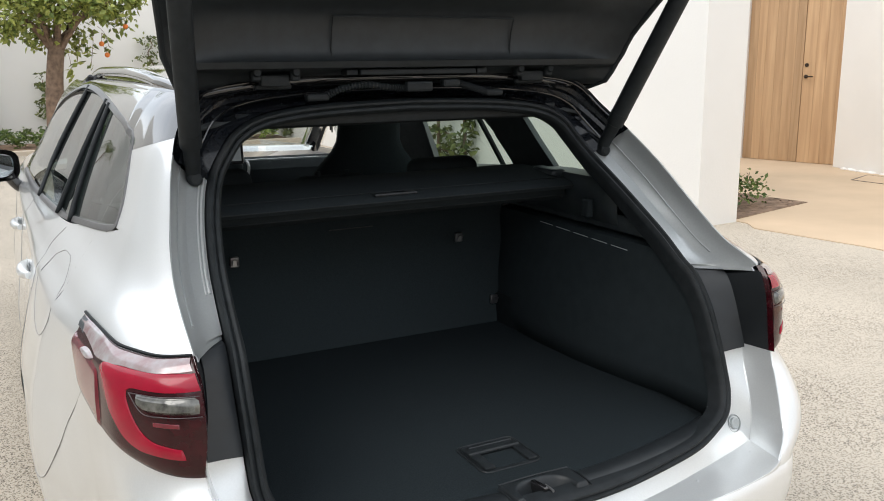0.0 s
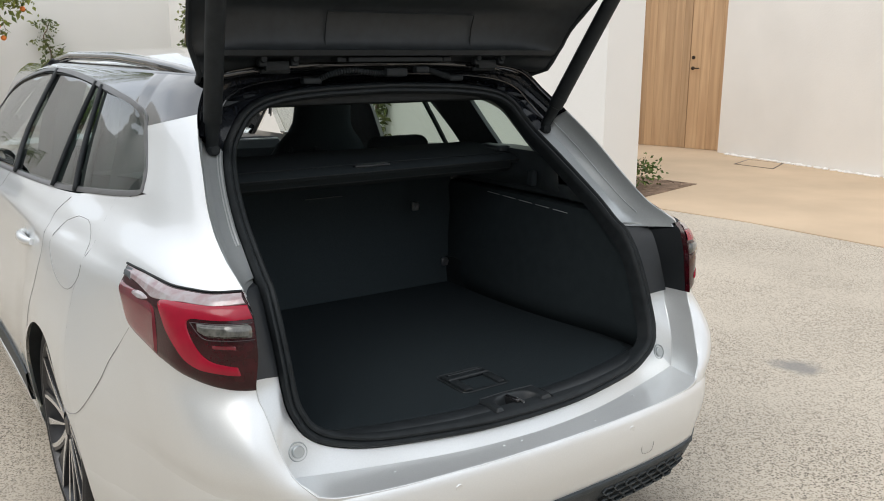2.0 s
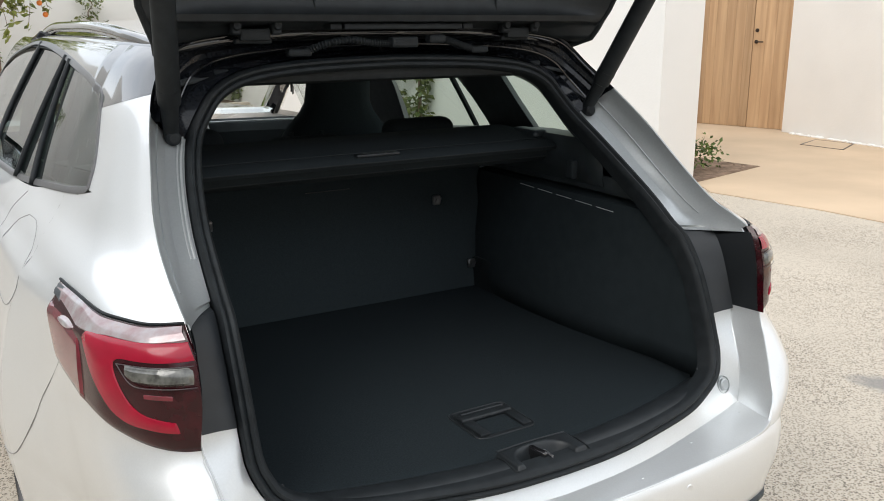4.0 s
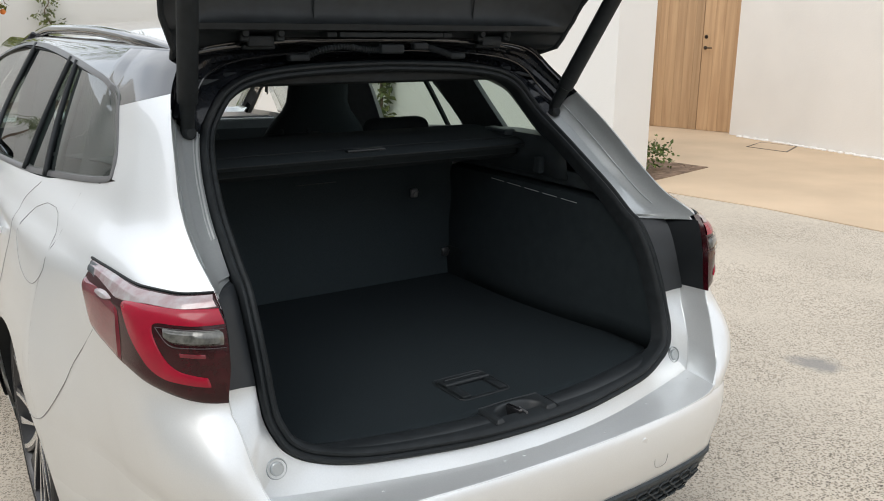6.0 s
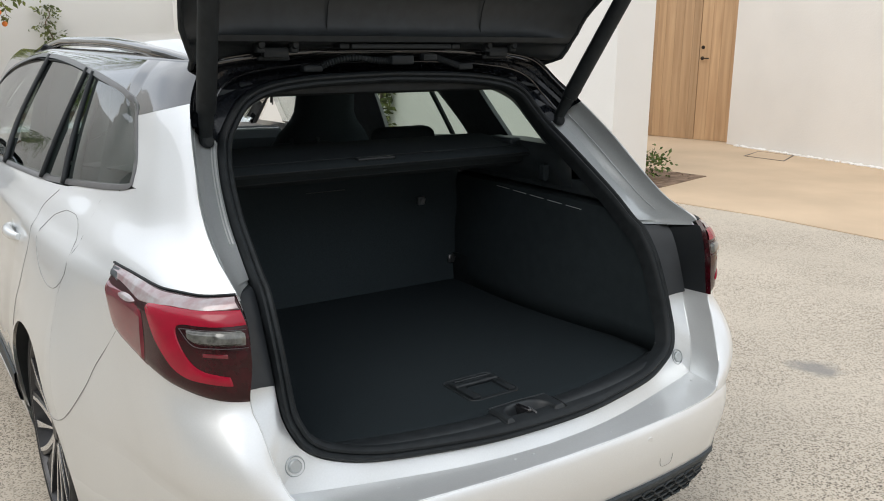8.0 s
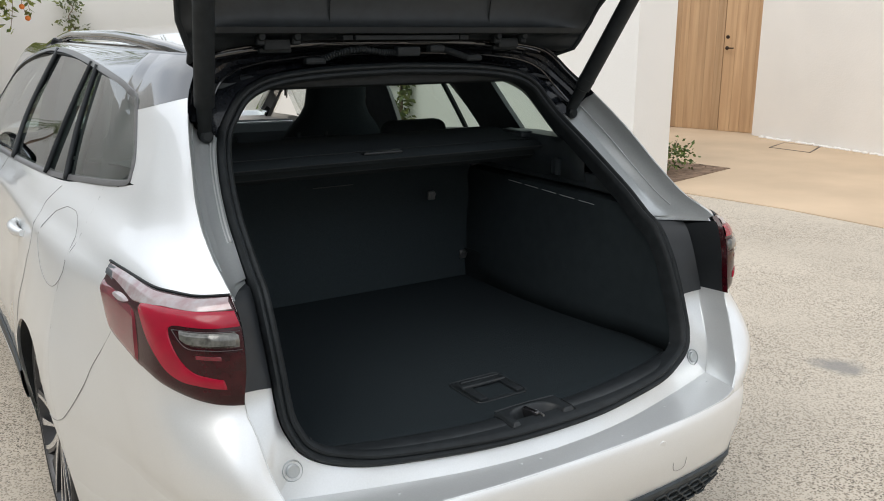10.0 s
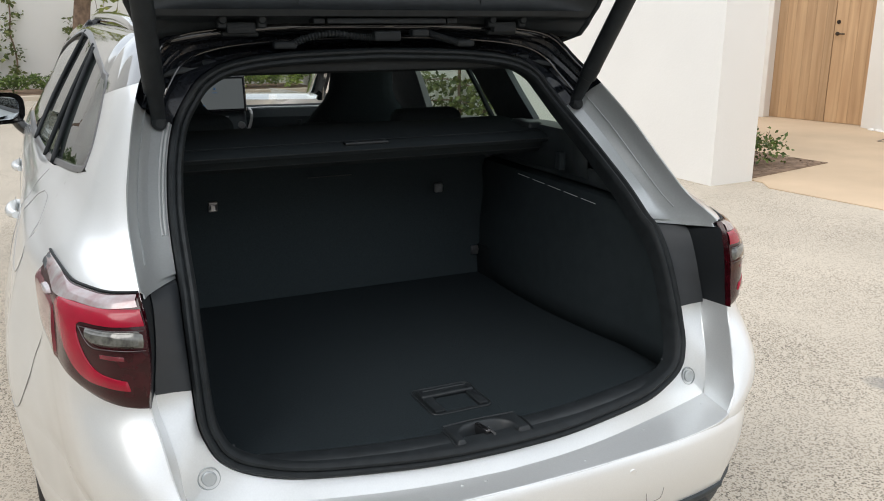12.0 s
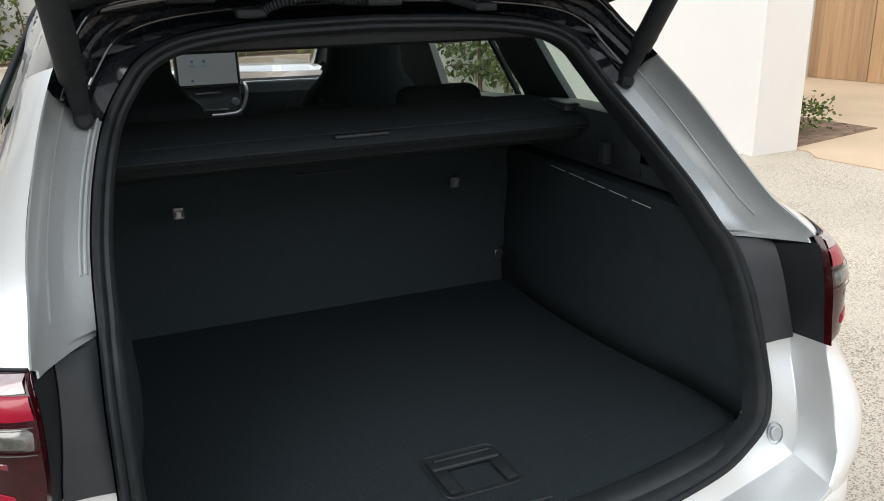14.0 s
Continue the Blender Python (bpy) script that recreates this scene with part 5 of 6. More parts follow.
        for hw, z in prof:
            lean = 2.17 - (z - .6) * .22
            ring = []
            for k in range(20):
                a = 2 * math.pi * k / 20
                ca, sa = math.cos(a), math.sin(a)
                ring.append(Vector((x + hw * abs(ca) ** .6 * (1 if ca > 0 else -1), lean + .065 * abs(sa) ** .7 * (1 if sa > 0 else -1), z)))
            rows.append(ring + ring[:1])
        sheet("backrest", rows, CLOTH, seat)
        box_part("cushion", (x - .25, 2.1, .42), (x + .25, 2.65, .58), CLOTH, seat, "", .05, 3, smooth=True)
    front_seat(.40)
    front_seat(-.40)
    # dashboard, screen and console
    rows = []
    for k in range(29):
        x = -.74 + 1.48 * k / 28
        bow = .08 * (x / .74) ** 2
        rows.append([Vector((x, 3.72, .925)), Vector((x, 3.50 - bow, .955)), Vector((x, 3.42 - bow, .957)), Vector((x, 3.375 - bow, .945)), Vector((x, 3.36 - bow, .90)), Vector((x, 3.40 - bow, .80)), Vector((x, 3.45, .55)), Vector((x, 3.5, .3))])
    sheet("dashboard", rows, COVER, CAR, "black soft dashboard")
    tube_part("dash_line", [(x, 3.365 - .08 * (x / .74) ** 2 - 0.014, .955) for x in [.22 + .5 * k / 10 for k in range(11)]], .004, STEEL, CAR, "thin bright dashboard line", 6)
    screen = thing("dash_screen", "", "")
    for k in ("label", "category", "group", "kind"):
        if k in screen:
            del screen[k]
    screen.parent = CAR
    screen.matrix_parent_inverse = CAR.matrix_world.inverted()
    m = pose(.047, 3.30, 1.037, -8, 0, 0) @ Matrix.Diagonal((.92, 1, .95, 1))
    box_part("bezel", (-.165, -.008, -.10), (.165, .012, .10), BLACK_GLOSS, screen, "", .006, 2, m)
    lit = bpy.data.materials.new("lit_screen")
    lit.use_nodes = True
    bsdf(lit).inputs["Base Color"].default_value = (.02, .02, .02, 1)
    bsdf(lit).inputs["Emission Color"].default_value = (.72, .80, .82, 1)
    bsdf(lit).inputs["Emission Strength"].default_value = .085
    bsdf(lit).inputs["Roughness"].default_value = .15
    box_part("display", (-.148, -.0105, -.083), (.148, -.0085, .083), lit, screen, "dimmed display", 0, 1, m)
    ink = material("screen_ink", (.03, .10, .22), .4)
    for a, b in ((-.075, .03), (-.015, .03), (-.082, -.062)):
        box_part("icon", (a - .007, -.0125, b - .006), (a + .007, -.0115, b + .006), ink, screen, "", .002, 1, m)
    for a in (-.075, -.015):
        box_part("icon_bar", (a - .014, -.0125, .006), (a + .014, -.0115, .010), ink, screen, "", 0, 1, m)
    box_part("centre_console", (-.17, 3.30, .62), (.20, 3.45, .955), TRIM_SMOOTH, CAR, "", .02, 3)
    bm = bmesh.new()
    tube(bm, smooth_path([(.215, 3.30, .955), (.222, 3.285, .93), (.215, 3.285, .88), (.19, 3.285, .83), (.15, 3.285, .815), (.05, 3.285, .812)], 20), .008, 8)
    part("stack_trim", bm, STEEL, CAR, "satin silver stack trim")
    bm = bmesh.new()
    lathe(bm, [(-.02, 0), (-.02, .016), (-.016, .018), (.01, .018)], (.165, 3.285, .872), "y", 20)
    part("dial", bm, STEEL, CAR, "round silver dial")
    for a, b, z in ((-.02, .10, .915), (.0, .13, .835)):
        box_part("switch_row", (a, 3.286, z), (b, 3.298, z + .006), STEEL, CAR, "", .001)


interior()


# ---- the tailgate ----
def tailgate():
    """Raised tailgate: lining, brake-light cover, hinges, hoses and gas struts."""
    g = thing("tailgate", "", "")
    for k in ("label", "category", "group", "kind"):
        if k in g:
            del g[k]
    g.parent = CAR
    g.matrix_parent_inverse = CAR.matrix_world.inverted()
    g["label"] = "raised tailgate with black plastic lining"
    # lining: a middle profile that runs out into the side edges
    middle = [(.90, 1.404), (.850, 1.412), (.828, 1.420), (.815, 1.436), (.800, 1.446), (.765, 1.451), (.738, 1.455), (.730, 1.470), (.742, 1.478), (.750, 1.50), (.748, 1.54), (.738, 1.575), (.715, 1.598), (.69, 1.612), (.62, 1.66), (.50, 1.76), (.38, 1.86), (.24, 1.98), (.12, 2.08), (.07, 2.12)]
    edge_x = pchip([1.36, 1.378, 1.41, 1.46, 1.48, 1.53, 1.59, 1.66, 1.8, 1.98, 2.14], [.54, .572, .600, .622, .632, .640, .654, .67, .70, .71, .62])
    edge_y = pchip([1.36, 1.378, 1.41, 1.46, 1.48, 1.53, 1.59, 1.66, 1.8, 1.98, 2.14], [.87, .845, .745, .725, .716, .688, .632, .565, .43, .25, .10])
    shift = pchip([1.39, 1.41, 1.43, 1.47, 1.5, 2.14], [-.012, -.004, .0, .0, .0, 0])
    rows = []
    for y, z in middle:
        row = []
        for j in range(41):
            f = j / 40 * 2 - 1
            a = abs(f)
            zz = z + shift(z) * a ** 6
            w = max(0, (a - .62) / .38) ** 2.2
            row.append(Vector((edge_x(zz) * f, y + (edge_y(zz) - y) * w, zz)))
        rows.append(row)
    sheet("lining", rows, LINING, g, "black moulded tailgate lining")
    # outer skin behind the lining
    rows = []
    for k in range(21):
        z = 1.385 + .755 * k / 20
        ey, ex = edge_y(z), edge_x(z)
        rows.append([Vector((ex * f, ey + (.05 + .05 * min(1, (z - 1.38) / .1)) * (1 - abs(f) ** 8) + .002, z + .035 * (1 - abs(f) ** 8))) for f in [j / 20 - 1 for j in range(41)]])
    sheet("outer_skin", rows, BLACK_GLOSS, g, "gloss black tailgate skin")
    for s in (-1, 1):
        tube_part("edge_rubber", [(s * edge_x(z), edge_y(z) + .004, z) for z in [1.385 + .6 * k / 24 for k in range(25)]], .008, RUBBER, g, "", 8)
    # seams of the brake light cover
    for x in (-.232, .275):
        tube_part("cover_seam", [(x, .745, 1.483), (x, .7475, 1.50), (x, .741, 1.54), (x, .727, 1.575)], .0022, RUBBER, g, "", 6)
    tube_part("cover_seam", [(-.232, .727, 1.5755), (.275, .727, 1.5755)], .0022, RUBBER, g, "", 6)
    box_part("garnish_bar", (-.155, .752, 1.436), (.175, .80, 1.450), RUBBER, g, "", .003)
    for x in (-.175, .195):
        box_part("garnish_clip", (x - .015, .756, 1.436), (x + .015, .80, 1.450), RUBBER, g, "", .003)
    # hinges
    for x in (-.366, .369):
        bm = bmesh.new()
        box(bm, (x - .045, .792, 1.405), (x + .045, .806, 1.418), .003, 1)
        box(bm, (x - .036, .775, 1.412), (x + .036, .800, 1.440), .005, 2)
        for q in (-1, 1):
            lathe(bm, [(-.008, 0), (-.008, .008), (-.004, .011), (.01, .011)], (x + q * .048, .765, 1.446), "y", 14)
            box(bm, (x + q * .048 - .012, .765, 1.425), (x + q * .048 + .012, .79, 1.45), .004, 1)
        part("hinge", bm, RUBBER, g, "gloss black hinge")
    # ribbed hoses
    def hose(pts, name):
        path = smooth_path(pts, 180)
        bm = bmesh.new()
        tube(bm, path, lambda u: .0085 + .0016 * math.cos(u * 2 * math.pi * 30), 8)
        part(name, bm, RUBBER, g, "ribbed black cable hose")
    hose([(-.235, .80, 1.385), (-.20, .775, 1.402), (-.14, .765, 1.412), (-.07, .765, 1.404), (-.03, .765, 1.402)], "cable_hose")
    hose([(.115, .765, 1.415), (.15, .77, 1.405), (.20, .785, 1.393), (.235, .80, 1.385)], "cable_hose")
    box_part("hose_socket", (-.03, .748, 1.392), (.045, .775, 1.418), RUBBER, g, "", .006)
    box_part("hose_socket", (.075, .748, 1.402), (.125, .775, 1.422), RUBBER, g, "", .006)
    box_part("hose_foot", (-.285, .785, 1.374), (-.225, .815, 1.392), RUBBER, g, "", .006)
    box_part("hose_foot", (.225, .785, 1.374), (.28, .815, 1.392), RUBBER, g, "", .006)
    # gas struts
    for s in (-1, 1):
        foot, head = Vector((s * .583, .735, 1.215)), Vector((s * .645, .45, 1.70))
        way = (head - foot).normalized()
        tube_part("strut_tube", [foot + way * .085, foot + way * .087, foot + way * .12, foot + way * .55], lambda u: .021 if u < .2 else .0245, RUBBER, g, "matt black gas strut", 16)
        tube_part("strut_collar", [foot + way * .112, foot + way * .124], .0252, RUBBER, g, "", 16)
        tube_part("strut_socket", [foot - way * .004, foot + way * .012, foot + way * .05, foot + way * .09], lambda u: .0155 + .004 * u, RUBBER, g, "", 14)
        bm = bmesh.new()
        lathe(bm, [(-.022, 0), (-.022, .010), (-.017, .016), (.012, .019), (.02, .012)], foot + Vector((0, -.002, -.004)), "y", 18)
        part("strut_ball", bm, RUBBER, g)
        tube_part("strut_clip", [foot + way * .045 + Vector((-.016, -.004, 0)), foot + way * .045 + Vector((0, -.018, 0)), foot + way * .045 + Vector((.016, -.004, 0))], .0012, STEEL, g, "thin wire clip", 6)



tailgate()


# ---- small things on the body ----
def body_details():
    # door and flap joints, laid as thin dark lines on the left and right flanks
    def joint(pts, side, name="panel_gap", r=.0012, mat=GAP, out=.0002):
        path = smooth_path([(a, b, 0) for a, b in pts], 26)
        bm = bmesh.new()
        tube(bm, [body_y(p.x, p.y, side, out) for p in path], r, 6)
        part(name, bm, mat, CAR)
    for s in (-1, 1):
        joint([(.567, .813), (.66, .716), (.708, .646), (.76, .585), (.80, .545), (.845, .510), (.89, .494), (.925, .498)], s)
        joint([(1.37, 1.015), (1.42, .96), (1.39, .92), (1.34, .85), (1.35, .78), (1.40, .68), (1.43, .60)], s)
        joint([(2.36, .985), (2.40, .80), (2.38, .55), (2.36, .27)], s)
        joint([(3.52, .955), (3.58, .80), (3.55, .5), (3.52, .27)], s)
    # fuel flap
    ring = [(1.18, .987), (1.27, .955), (1.275, .90), (1.20, .862), (1.10, .832), (1.0, .822), (.93, .838), (.905, .885), (.96, .95), (1.06, .988), (1.18, .987)]
    joint(ring, -1, "fuel_flap_gap", .0011, GAP)
    # handles
    for y0, z0 in ((1.60, .858), (2.62, .835)):
        for s in (-1, 1):
            pts = []
            for k in range(9):
                u = k / 8
                y = y0 - .10 + .20 * u
                lift = .018 * math.sin(math.pi * min(1, max(0, u * 1.0))) ** .5
                p = body_y(y, z0, s, .004 + lift)
                pts.append(p)
            bm = bmesh.new()
            tube(bm, pts, lambda u: .011 + .006 * math.sin(math.pi * u), 10)
            part("door_handle", bm, PAINT, CAR, "pearl white door handle")
            bm = bmesh.new()
            c = body_y(y0 + .02, z0 - .005, s, -.004)
            lathe(bm, [(0, 0), (s * .006, .03), (s * .008, .042)], c, "x", 18)
            part("handle_cup", bm, PAINT_IN, CAR)
    # mirrors
    for s in (-1, 1):
        mir = thing("side_mirror", "", "")
        for k in ("label", "category", "group", "kind"):
            if k in mir:
                del mir[k]
        mir.parent = CAR
        mir.matrix_parent_inverse = CAR.matrix_world.inverted()
        mir["label"] = "black door mirror"
        rows = []
        for k in range(11):
            u = k / 10
            ring = []
            hw, hh = .112, .075
            sc = math.sin(math.pi * min(1, .5 + u / 2)) ** .6 if u < 1 else 0.02
            for q in range(21):
                a = 2 * math.pi * q / 20
                ca, sa = math.cos(a), math.sin(a)
                ring.append(Vector((s * (.990 + hw * sc * abs(ca) ** .6 * (1 if ca > 0 else -1)), 3.20 + .10 * u, 1.015 + hh * sc * abs(sa) ** .6 * (1 if sa > 0 else -1))))
            rows.append(ring)
        sheet("shell", rows, BLACK_GLOSS, mir)
        bm = bmesh.new()
        vs = [bm.verts.new((s * (.990 + .086 * abs(math.cos(a)) ** .6 * (1 if math.cos(a) > 0 else -1)), 3.197 - .020 * math.cos(a), 1.015 + .055 * abs(math.sin(a)) ** .6 * (1 if math.sin(a) > 0 else -1))) for a in [2 * math.pi * q / 28 for q in range(28)]]
        bm.faces.new(vs)
        part("mirror_glass", bm, MIRROR, mir, "mirror glass", smooth=False)
        tube_part("mirror_foot", smooth_path([(s * .93, 3.24, .965), (s * .90, 3.25, .92), (s * .86, 3.26, .885)], 8), .028, BLACK_GLOSS, mir, "", 10)
    # sill mouldings along the foot of the doors
    for s in (-1, 1):
        rows = []
        for k in range(21):
            y = 1.67 + 2.12 * k / 20
            rows.append([body_y(y, z, s, o) for z, o in ((.36, .001), (.355, .008), (.30, .012), (.26, .010), (.255, .0))])
        sheet("door_moulding", rows, TRIM, CAR, "dark grey door moulding")
        rows = []
        for k in range(25):
            y = 1.52 + 2.25 * k / 24
            grow = min(1, k / 5) * min(1, (24 - k) / 3)
            rows.append([body_y(y, z, s, o) for z, o in ((.24, .0005), (.232, .010 * grow), (.19, .014 * grow), (.14, -.006), (.12, -.06))])
        sheet("side_skirt", rows, PAINT, CAR)
    # tow cover and parking sensors on the bumper
    ring = [(.336, .412), (.348, .424), (.374, .422), (.388, .412), (.386, .386), (.376, .373), (.346, .373), (.336, .384), (.336, .412)]
    back = pchip([0, .265, .435, .57, .62], [0, .009, .023, .045, .06])
    bm = bmesh.new()
    tube(bm, [(x, back(x) - .0140, z) for x, z in [(p.x, p.y) for p in smooth_path([(a, b, 0) for a, b in ring], 40)]], .0008, 6)
    part("tow_cover_gap", bm, GAP, CAR)
    for x, z in ((-.52, .43), (.29, .462), (-.29, .462)):
        bm = bmesh.new()
        lathe(bm, [(-.0005, 0), (-.0005, .009), (.001, .0105), (.006, .0105)], (x, back(abs(x)) - .0128 if z > .45 else back(abs(x)) - .0158, z), "y", 20)
        part("parking_sensor", bm, PAINT, CAR)
    # drops of water left on the load edge
    rng = random.Random(5)
    crease, lip = rail(1), rail(0)
    for x in (-.40, -.12, -.06, .18, .37, .60):
        k = min(range(len(lip)), key=lambda q: abs(lip[q].x - abs(x)) if lip[q].z < .6 else 9)
        p = lip[k].lerp(crease[k], rng.uniform(.3, .7)) + Vector((0, .008, .002))
        bm = bmesh.new()
        bmesh.ops.create_icosphere(bm, subdivisions=2, radius=rng.uniform(.0018, .003), matrix=Matrix.Translation((math.copysign(p.x, x), p.y - .002, p.z)))
        bmesh.ops.scale(bm, vec=(1.5, 1.2, .45), space=Matrix.Translation((-math.copysign(p.x, x), .002 - p.y, -p.z)), verts=bm.verts[:])
        part("water_drop", bm, PAINT_IN, CAR)


body_details()


# ---- plants and far things ----
def orange_tree(x, y):
    """Clipped orange tree: leaning trunk, limbs and an uneven crown of leaves with a few fruits."""
    tree = thing("orange_tree", "small orange tree with green crown and a few ripe fruits", "tree", (x, y, 0))
    bm = bmesh.new()
    tube(bm, smooth_path([(x - .06, y, 0), (x - .02, y, .5), (x + .0, y, 1.0), (x + .05, y, 1.45), (x + .10, y, 1.75)], 16), lambda u: .155 - .035 * u + .05 * max(0, .2 - u), 12)
    part("trunk", bm, BARK, tree)
    rng = random.Random(11)
    spots = []
    for k in range(9):
        a = 2 * math.pi * k / 9 + rng.uniform(-.3, .3)
        tip = Vector((x + .1 + math.cos(a) * rng.uniform(.6, 1.1), y + math.sin(a) * rng.uniform(.6, 1.0), rng.uniform(2.0, 3.0)))
        bm = bmesh.new()
        tube(bm, smooth_path([(x + .09, y, 1.6), Vector((x + .1, y, 1.75)).lerp(tip, .5) + Vector((0, 0, .15)), tip], 9), lambda u: .06 - .045 * u, 7)
        part("limb", bm, BARK, tree)
    for _ in range(60):
        v = Vector((rng.gauss(0, 1), rng.gauss(0, 1), rng.gauss(0, .9))).normalized() * rng.uniform(.45, 1.0)
        c = Vector((x + .18 + v.x * 1.25, y + v.y * 1.1, 2.55 + v.z * .95))
        if c.z < 1.62:
            c.z = 1.62 + rng.uniform(0, .2)
        spots.append((c, rng.uniform(.18, .36)))
    bm = bmesh.new()
    leaf_cloud(bm, spots, 6500, .115, 1.0, 3, .5)
    hung = [((.42, -.25, 1.95), (.36, -.25, 1.50)), ((.62, -.3, 1.98), (.56, -.25, 1.46)), ((.70, -.3, 2.05), (.86, -.2, 1.72)), ((.20, -.3, 1.75), (.26, -.3, 1.24))]
    leaf_cloud(bm, [(Vector((x + b[0], y + b[1], b[2] + .16 * q)), .06) for a, b in hung for q in (0, 1)], 52, .11, 1.0, 4, .8)
    part("crown", bm, LEAF, tree, smooth=False)
    for a, b in hung:
        tube_part("twig", smooth_path([(x + a[0], y + a[1], a[2]), (x + (a[0] + b[0]) / 2 + .02, y + a[1], (a[2] + b[2]) / 2 + .05), (x + b[0], y + b[1], b[2])], 8), .004, BARK, tree, "", 5)
    tube_part("twig", [(x + .76, y - .25, 1.95), (x + .74, y - .3, 1.80), (x + .80, y - .22, 1.68), (x + .82, y - .2, 1.62)], .004, BARK, tree, "", 5)
    for p in ((.74, -.3, 1.78), (.82, -.2, 1.61), (1.15, -.1, 2.06)):
        bm = bmesh.new()
        bmesh.ops.create_icosphere(bm, subdivisions=2, radius=.042, matrix=Matrix.Translation((x + p[0], y + p[1], p[2])))
        part("orange", bm, FRUIT, tree)


orange_tree(.0, 14.0)


def vine(name, a, b, wide, count, seed, label, size=.09):
    """A climbing plant on a wall: a thin stem from a up to b with leaves round it."""
    v = thing(name, label, "climbing plant", tuple(a))
    rng = random.Random(seed)
    a, b = Vector(a), Vector(b)
    pts = [a.lerp(b, k / 8) + Vector((rng.uniform(-.06, .06), 0, 0)) for k in range(9)]
    bm = bmesh.new()
    tube(bm, smooth_path(pts, 24), lambda u: .018 - .01 * u, 6)
    part("stem", bm, BARK, v)
    spots = []
    for p in pts:
        for _ in range(3):
            spots.append((p + Vector((rng.gauss(0, wide * .5), rng.uniform(-.05, .02), rng.uniform(-.1, .1))), rng.uniform(.05, .16)))
    bm = bmesh.new()
    leaf_cloud(bm, spots, count, size, 1.0, seed, .4)
    part("leaves", bm, LEAF_VINE, v, smooth=False)
    return v


vine("wall_vine", (-1.05, 16.68, .1), (-.98, 16.68, 2.6), .16, 420, 1, "thin climbing plant on the white garden wall")
vine("wall_vine", (.15, 16.60, .2), (-.02, 16.60, 1.2), .22, 320, 2, "dark climbing plant behind the orange tree")
vine("wall_vine", (2.0, 16.45, .9), (1.92, 16.45, 1.95), .20, 300, 3, "thin climbing plant on the white garden wall")
vine("wall_vine", (4.20, 15.30, .2), (4.20, 15.20, 2.8), .16, 900, 4, "leafy climbing plant at the wall corner")
vine("wall_vine", (-1.65, 16.75, .1), (-1.45, 16.75, 1.0), .22, 260, 5, "dark climbing plant on the white garden wall", .13)


def side_wall_vine():
    """A trained fruit tree on the side wall: upright stems, level arms and broad leaves."""
    v = thing("espalier_vine", "trained climber with level arms on the white wall", "climbing plant", (4.3, 9.0, 0))
    rng = random.Random(21)
    spots = []
    stems = [((4.30, 8.95, 0), (4.30, 8.9, 1.5)), ((4.30, 8.25, 0), (4.30, 8.15, 1.6))]
    for a, b in stems:
        bm = bmesh.new()
        tube(bm, smooth_path([a, Vector(a).lerp(Vector(b), .5) + Vector((0, .06, 0)), b], 12), lambda u: .03 - .015 * u, 7)
        part("stem", bm, BARK, v)
    for z, y0, y1 in ((.26, 8.2, 9.9), (.52, 8.5, 10.2), (.95, 8.2, 9.8)):
        bm = bmesh.new()
        tube(bm, smooth_path([(4.30, y0, z), (4.30, (y0 + y1) / 2, z + .06), (4.30, y1, z - .02)], 12), .010, 6)
        part("arm", bm, BARK, v)
        for k in range(16):
            spots.append((Vector((4.28, y0 + (y1 - y0) * k / 15, z + rng.uniform(-.06, .08))), .11))
    for k in range(16):
        spots.append((Vector((4.28, 8.15 + rng.uniform(-.1, .12), .12 + 1.4 * k / 15)), .12))
    bm = bmesh.new()
    leaf_cloud(bm, spots, 850, .10, 1.0, 21, .5)
    part("leaves", bm, LEAF_VINE, v, smooth=False)


side_wall_vine()


def hedge(name, x0, x1, y, high, deep, mat, label, count, seed, size=.07):
    rng = random.Random(seed)
    spots = []
    n = int((x1 - x0) / .16) + 1
    for k in range(n):
        for _ in range(3):
            spots.append((Vector((x0 + (x1 - x0) * k / max(1, n - 1), y + rng.uniform(-deep, deep) * .5, high * rng.uniform(.35, .8))), high * rng.uniform(.25, .42)))
    bm = bmesh.new()
    leaf_cloud(bm, spots, count, size, 1.0, seed, -.2)
    return tagged(part(name, bm, mat, smooth=False), label, "hedge", kind="stuff")


hedge("hedge", -4.5, .9, 15.9, .36, .5, LEAF_HEDGE, "low green planting at the foot of the garden wall", 5200, 31)
hedge("shrubs", 2.2, 4.1, 15.6, .46, .7, LEAF_SHRUB, "bright yellow-green shrubs by the garden wall", 3800, 32)
hedge("bed_plant", 5.22, 5.72, 5.0, .46, .3, LEAF_HEDGE, "small sparse herb plant in the dry bed", 760, 33, .055)
flat_slab("ground_strip", [(-8, 15.0), (4.2, 14.6), (4.2, 16.5), (-8, 17.2)], -.05, .02, SOIL, "brown soil strip along the garden wall", "soil")
flat_slab("kerb", [(-8, 14.82), (4.2, 14.42), (4.2, 14.62), (-8, 15.02)], -.05, .07, KERB, "low pale stone kerb", "kerb", bevel=.01)


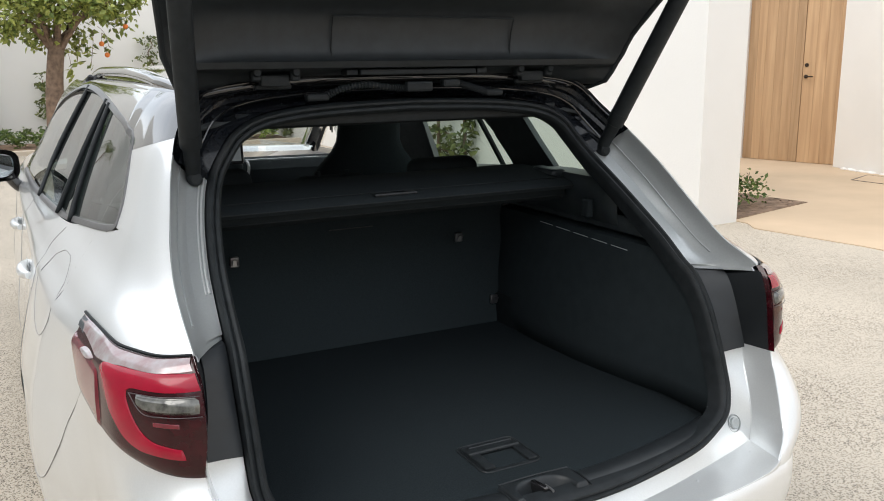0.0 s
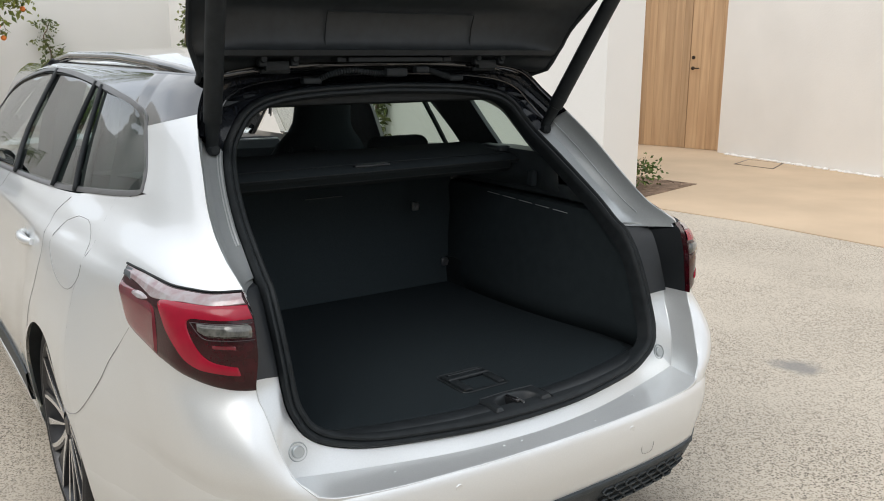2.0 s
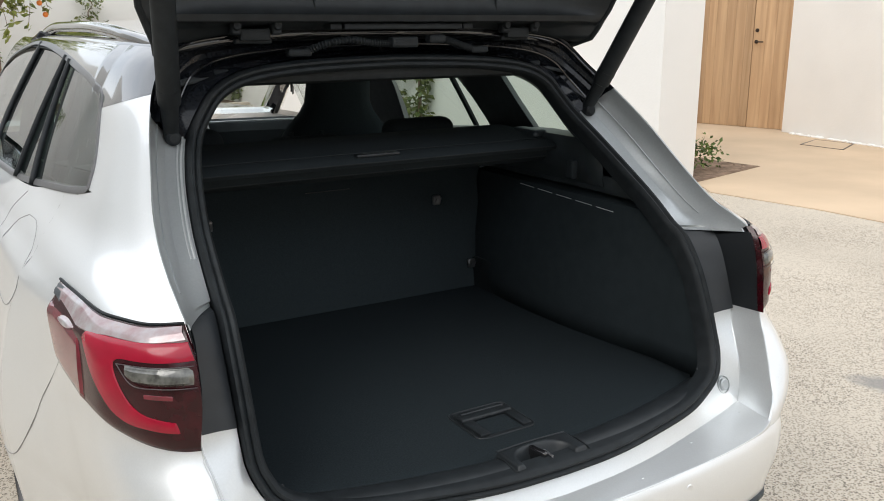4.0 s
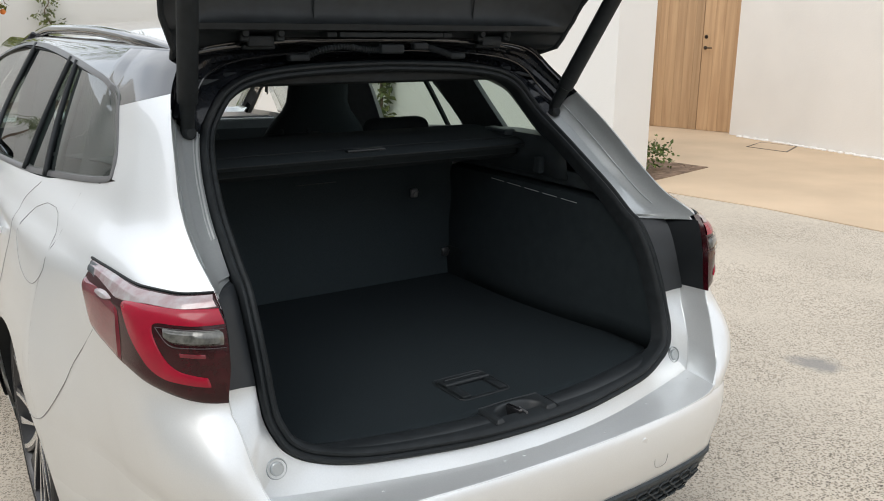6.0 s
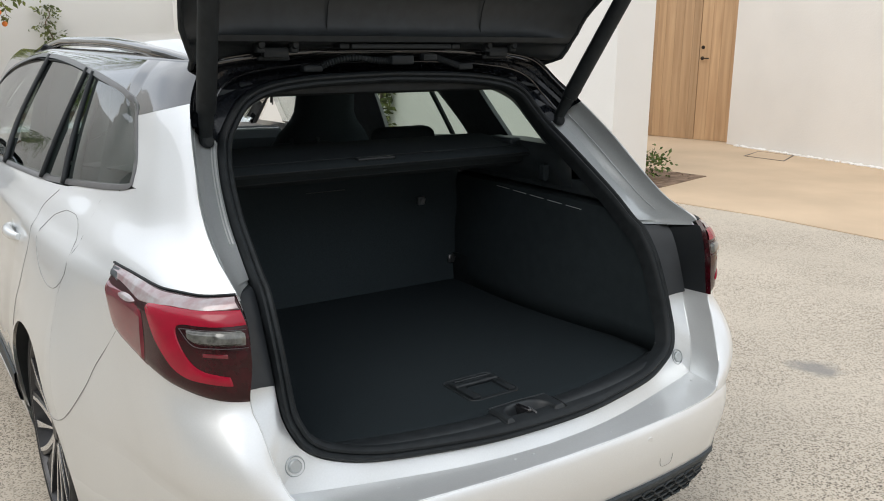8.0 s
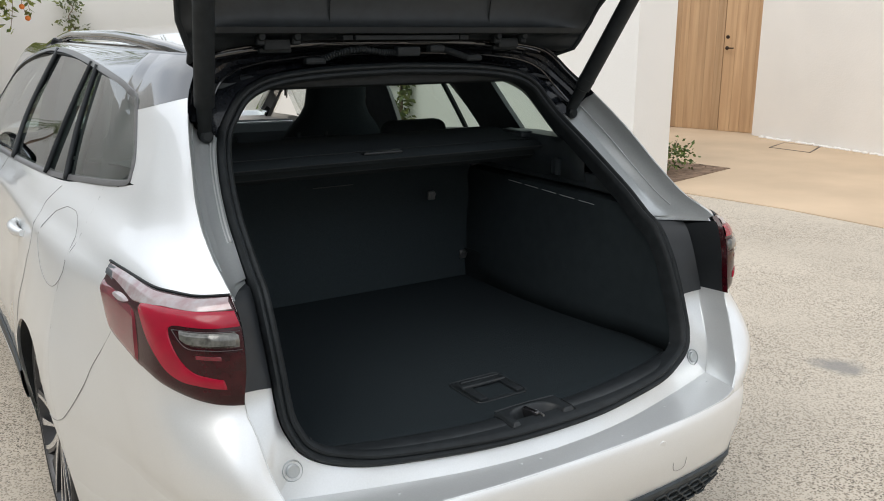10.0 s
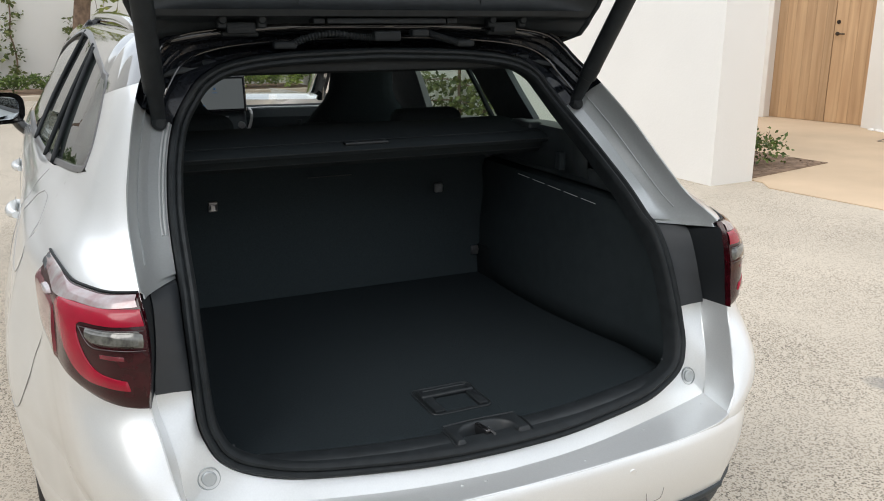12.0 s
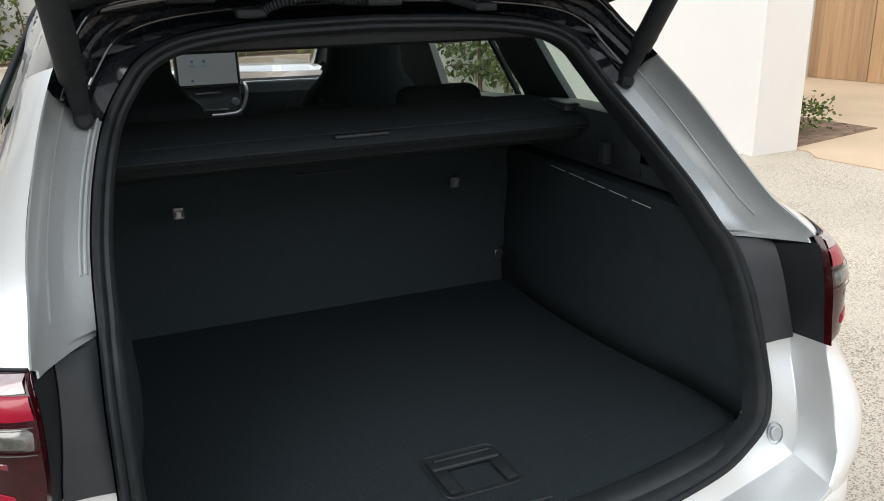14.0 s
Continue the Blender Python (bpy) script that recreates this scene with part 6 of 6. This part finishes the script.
def bed_litter():
    """Dry leaves and bark bits on the planting bed."""
    rng = random.Random(8)
    bm = bmesh.new()
    for _ in range(420):
        u, v = rng.random(), rng.random()
        p = Vector((4.99 + 1.3 * u, 4.44 + .3 * u + 1.6 * v * (1 - .5 * u), .016))
        s = rng.uniform(.012, .035)
        a = rng.uniform(0, 6.3)
        d, e = Vector((math.cos(a), math.sin(a), rng.uniform(-.1, .3))) * s, Vector((-math.sin(a), math.cos(a), rng.uniform(-.1, .3))) * s * .4
        bm.faces.new([bm.verts.new(q) for q in (p - d, p - e, p + d, p + e)])
    tagged(part("bed_litter", bm, BARK, smooth=False), "dry leaf litter on the soil", "litter", kind="stuff")


bed_litter()


def wall_foot_pebbles():
    """White pebbles in the gap along the foot of the cream wall."""
    rng = random.Random(9)
    bm = bmesh.new()
    for _ in range(260):
        f = rng.random()
        y = 2.0 + 4.4 * f
        x = 8.60 + .03 * (y - 2) if y < 3.6 else 8.62 + (y - 3.6) / 2.95 * .45
        bmesh.ops.create_icosphere(bm, subdivisions=1, radius=rng.uniform(.012, .035), matrix=Matrix.Translation((x - .04 + rng.uniform(-.04, .02), y, .012)) @ Matrix.Diagonal((1, 1.3, .6, 1)))
    tagged(part("pebbles", bm, STUCCO), "loose white pebbles along the wall foot", "pebbles", kind="stuff")


wall_foot_pebbles()


def palm(name, x, y, high, thick, reach, fronds, seed, label):
    """A palm: ringed trunk and arching fronds with two rows of narrow leaflets."""
    tree = thing(name, label, "palm tree", (x, y, 0))
    rng = random.Random(seed)
    lean = rng.uniform(-.05, .05) * high
    bm = bmesh.new()
    tube(bm, smooth_path([(x - lean, y, 0), (x - lean * .6, y, high * .4), (x - lean * .1, y, high * .8), (x, y, high)], 30), lambda u: thick * (1.15 - .3 * u) * (1 + .06 * math.cos(u * 90)), 10)
    part("trunk", bm, BARK, tree)
    for k in range(fronds):
        a = 2.4 * k + rng.uniform(-.2, .2)
        rise = rng.uniform(-.1, .95)
        size = reach * rng.uniform(.8, 1.1)
        out = Vector((math.cos(a), math.sin(a), 0))
        pts = smooth_path([Vector((x, y, high)), Vector((x, y, high)) + out * size * .4 + Vector((0, 0, size * (.25 + rise * .35))), Vector((x, y, high)) + out * size * .95 + Vector((0, 0, size * (rise * .5 - .30)))], 15)
        bm = bmesh.new()
        tube(bm, pts, lambda u: size * (.012 - .009 * u), 5)
        for i in range(2, 15):
            t = (pts[i] - pts[i - 1]).normalized()
            w = t.cross(Vector((0, 0, 1))).normalized()
            long = size * .34 * math.sin(math.pi * (i + 1) / 17) ** .6
            for q in (-1, 1):
                tip = pts[i] + (w * q * .8 + t * .6 + Vector((0, 0, -.35))).normalized() * long
                h = t * size * .016
                bm.faces.new([bm.verts.new(v) for v in (pts[i] - h, pts[i] + h, tip)])
        part("frond", bm, LEAF_VINE, tree, smooth=False)


palm("young_palm", -2.55, 12.0, 1.75, .020, .36, 18, 41, "slender young palm with a small tuft of fronds")
palm("palm_tree", .9, 19.4, 5.4, .17, 3.3, 26, 42, "tall palm with arching fronds behind the garden wall")
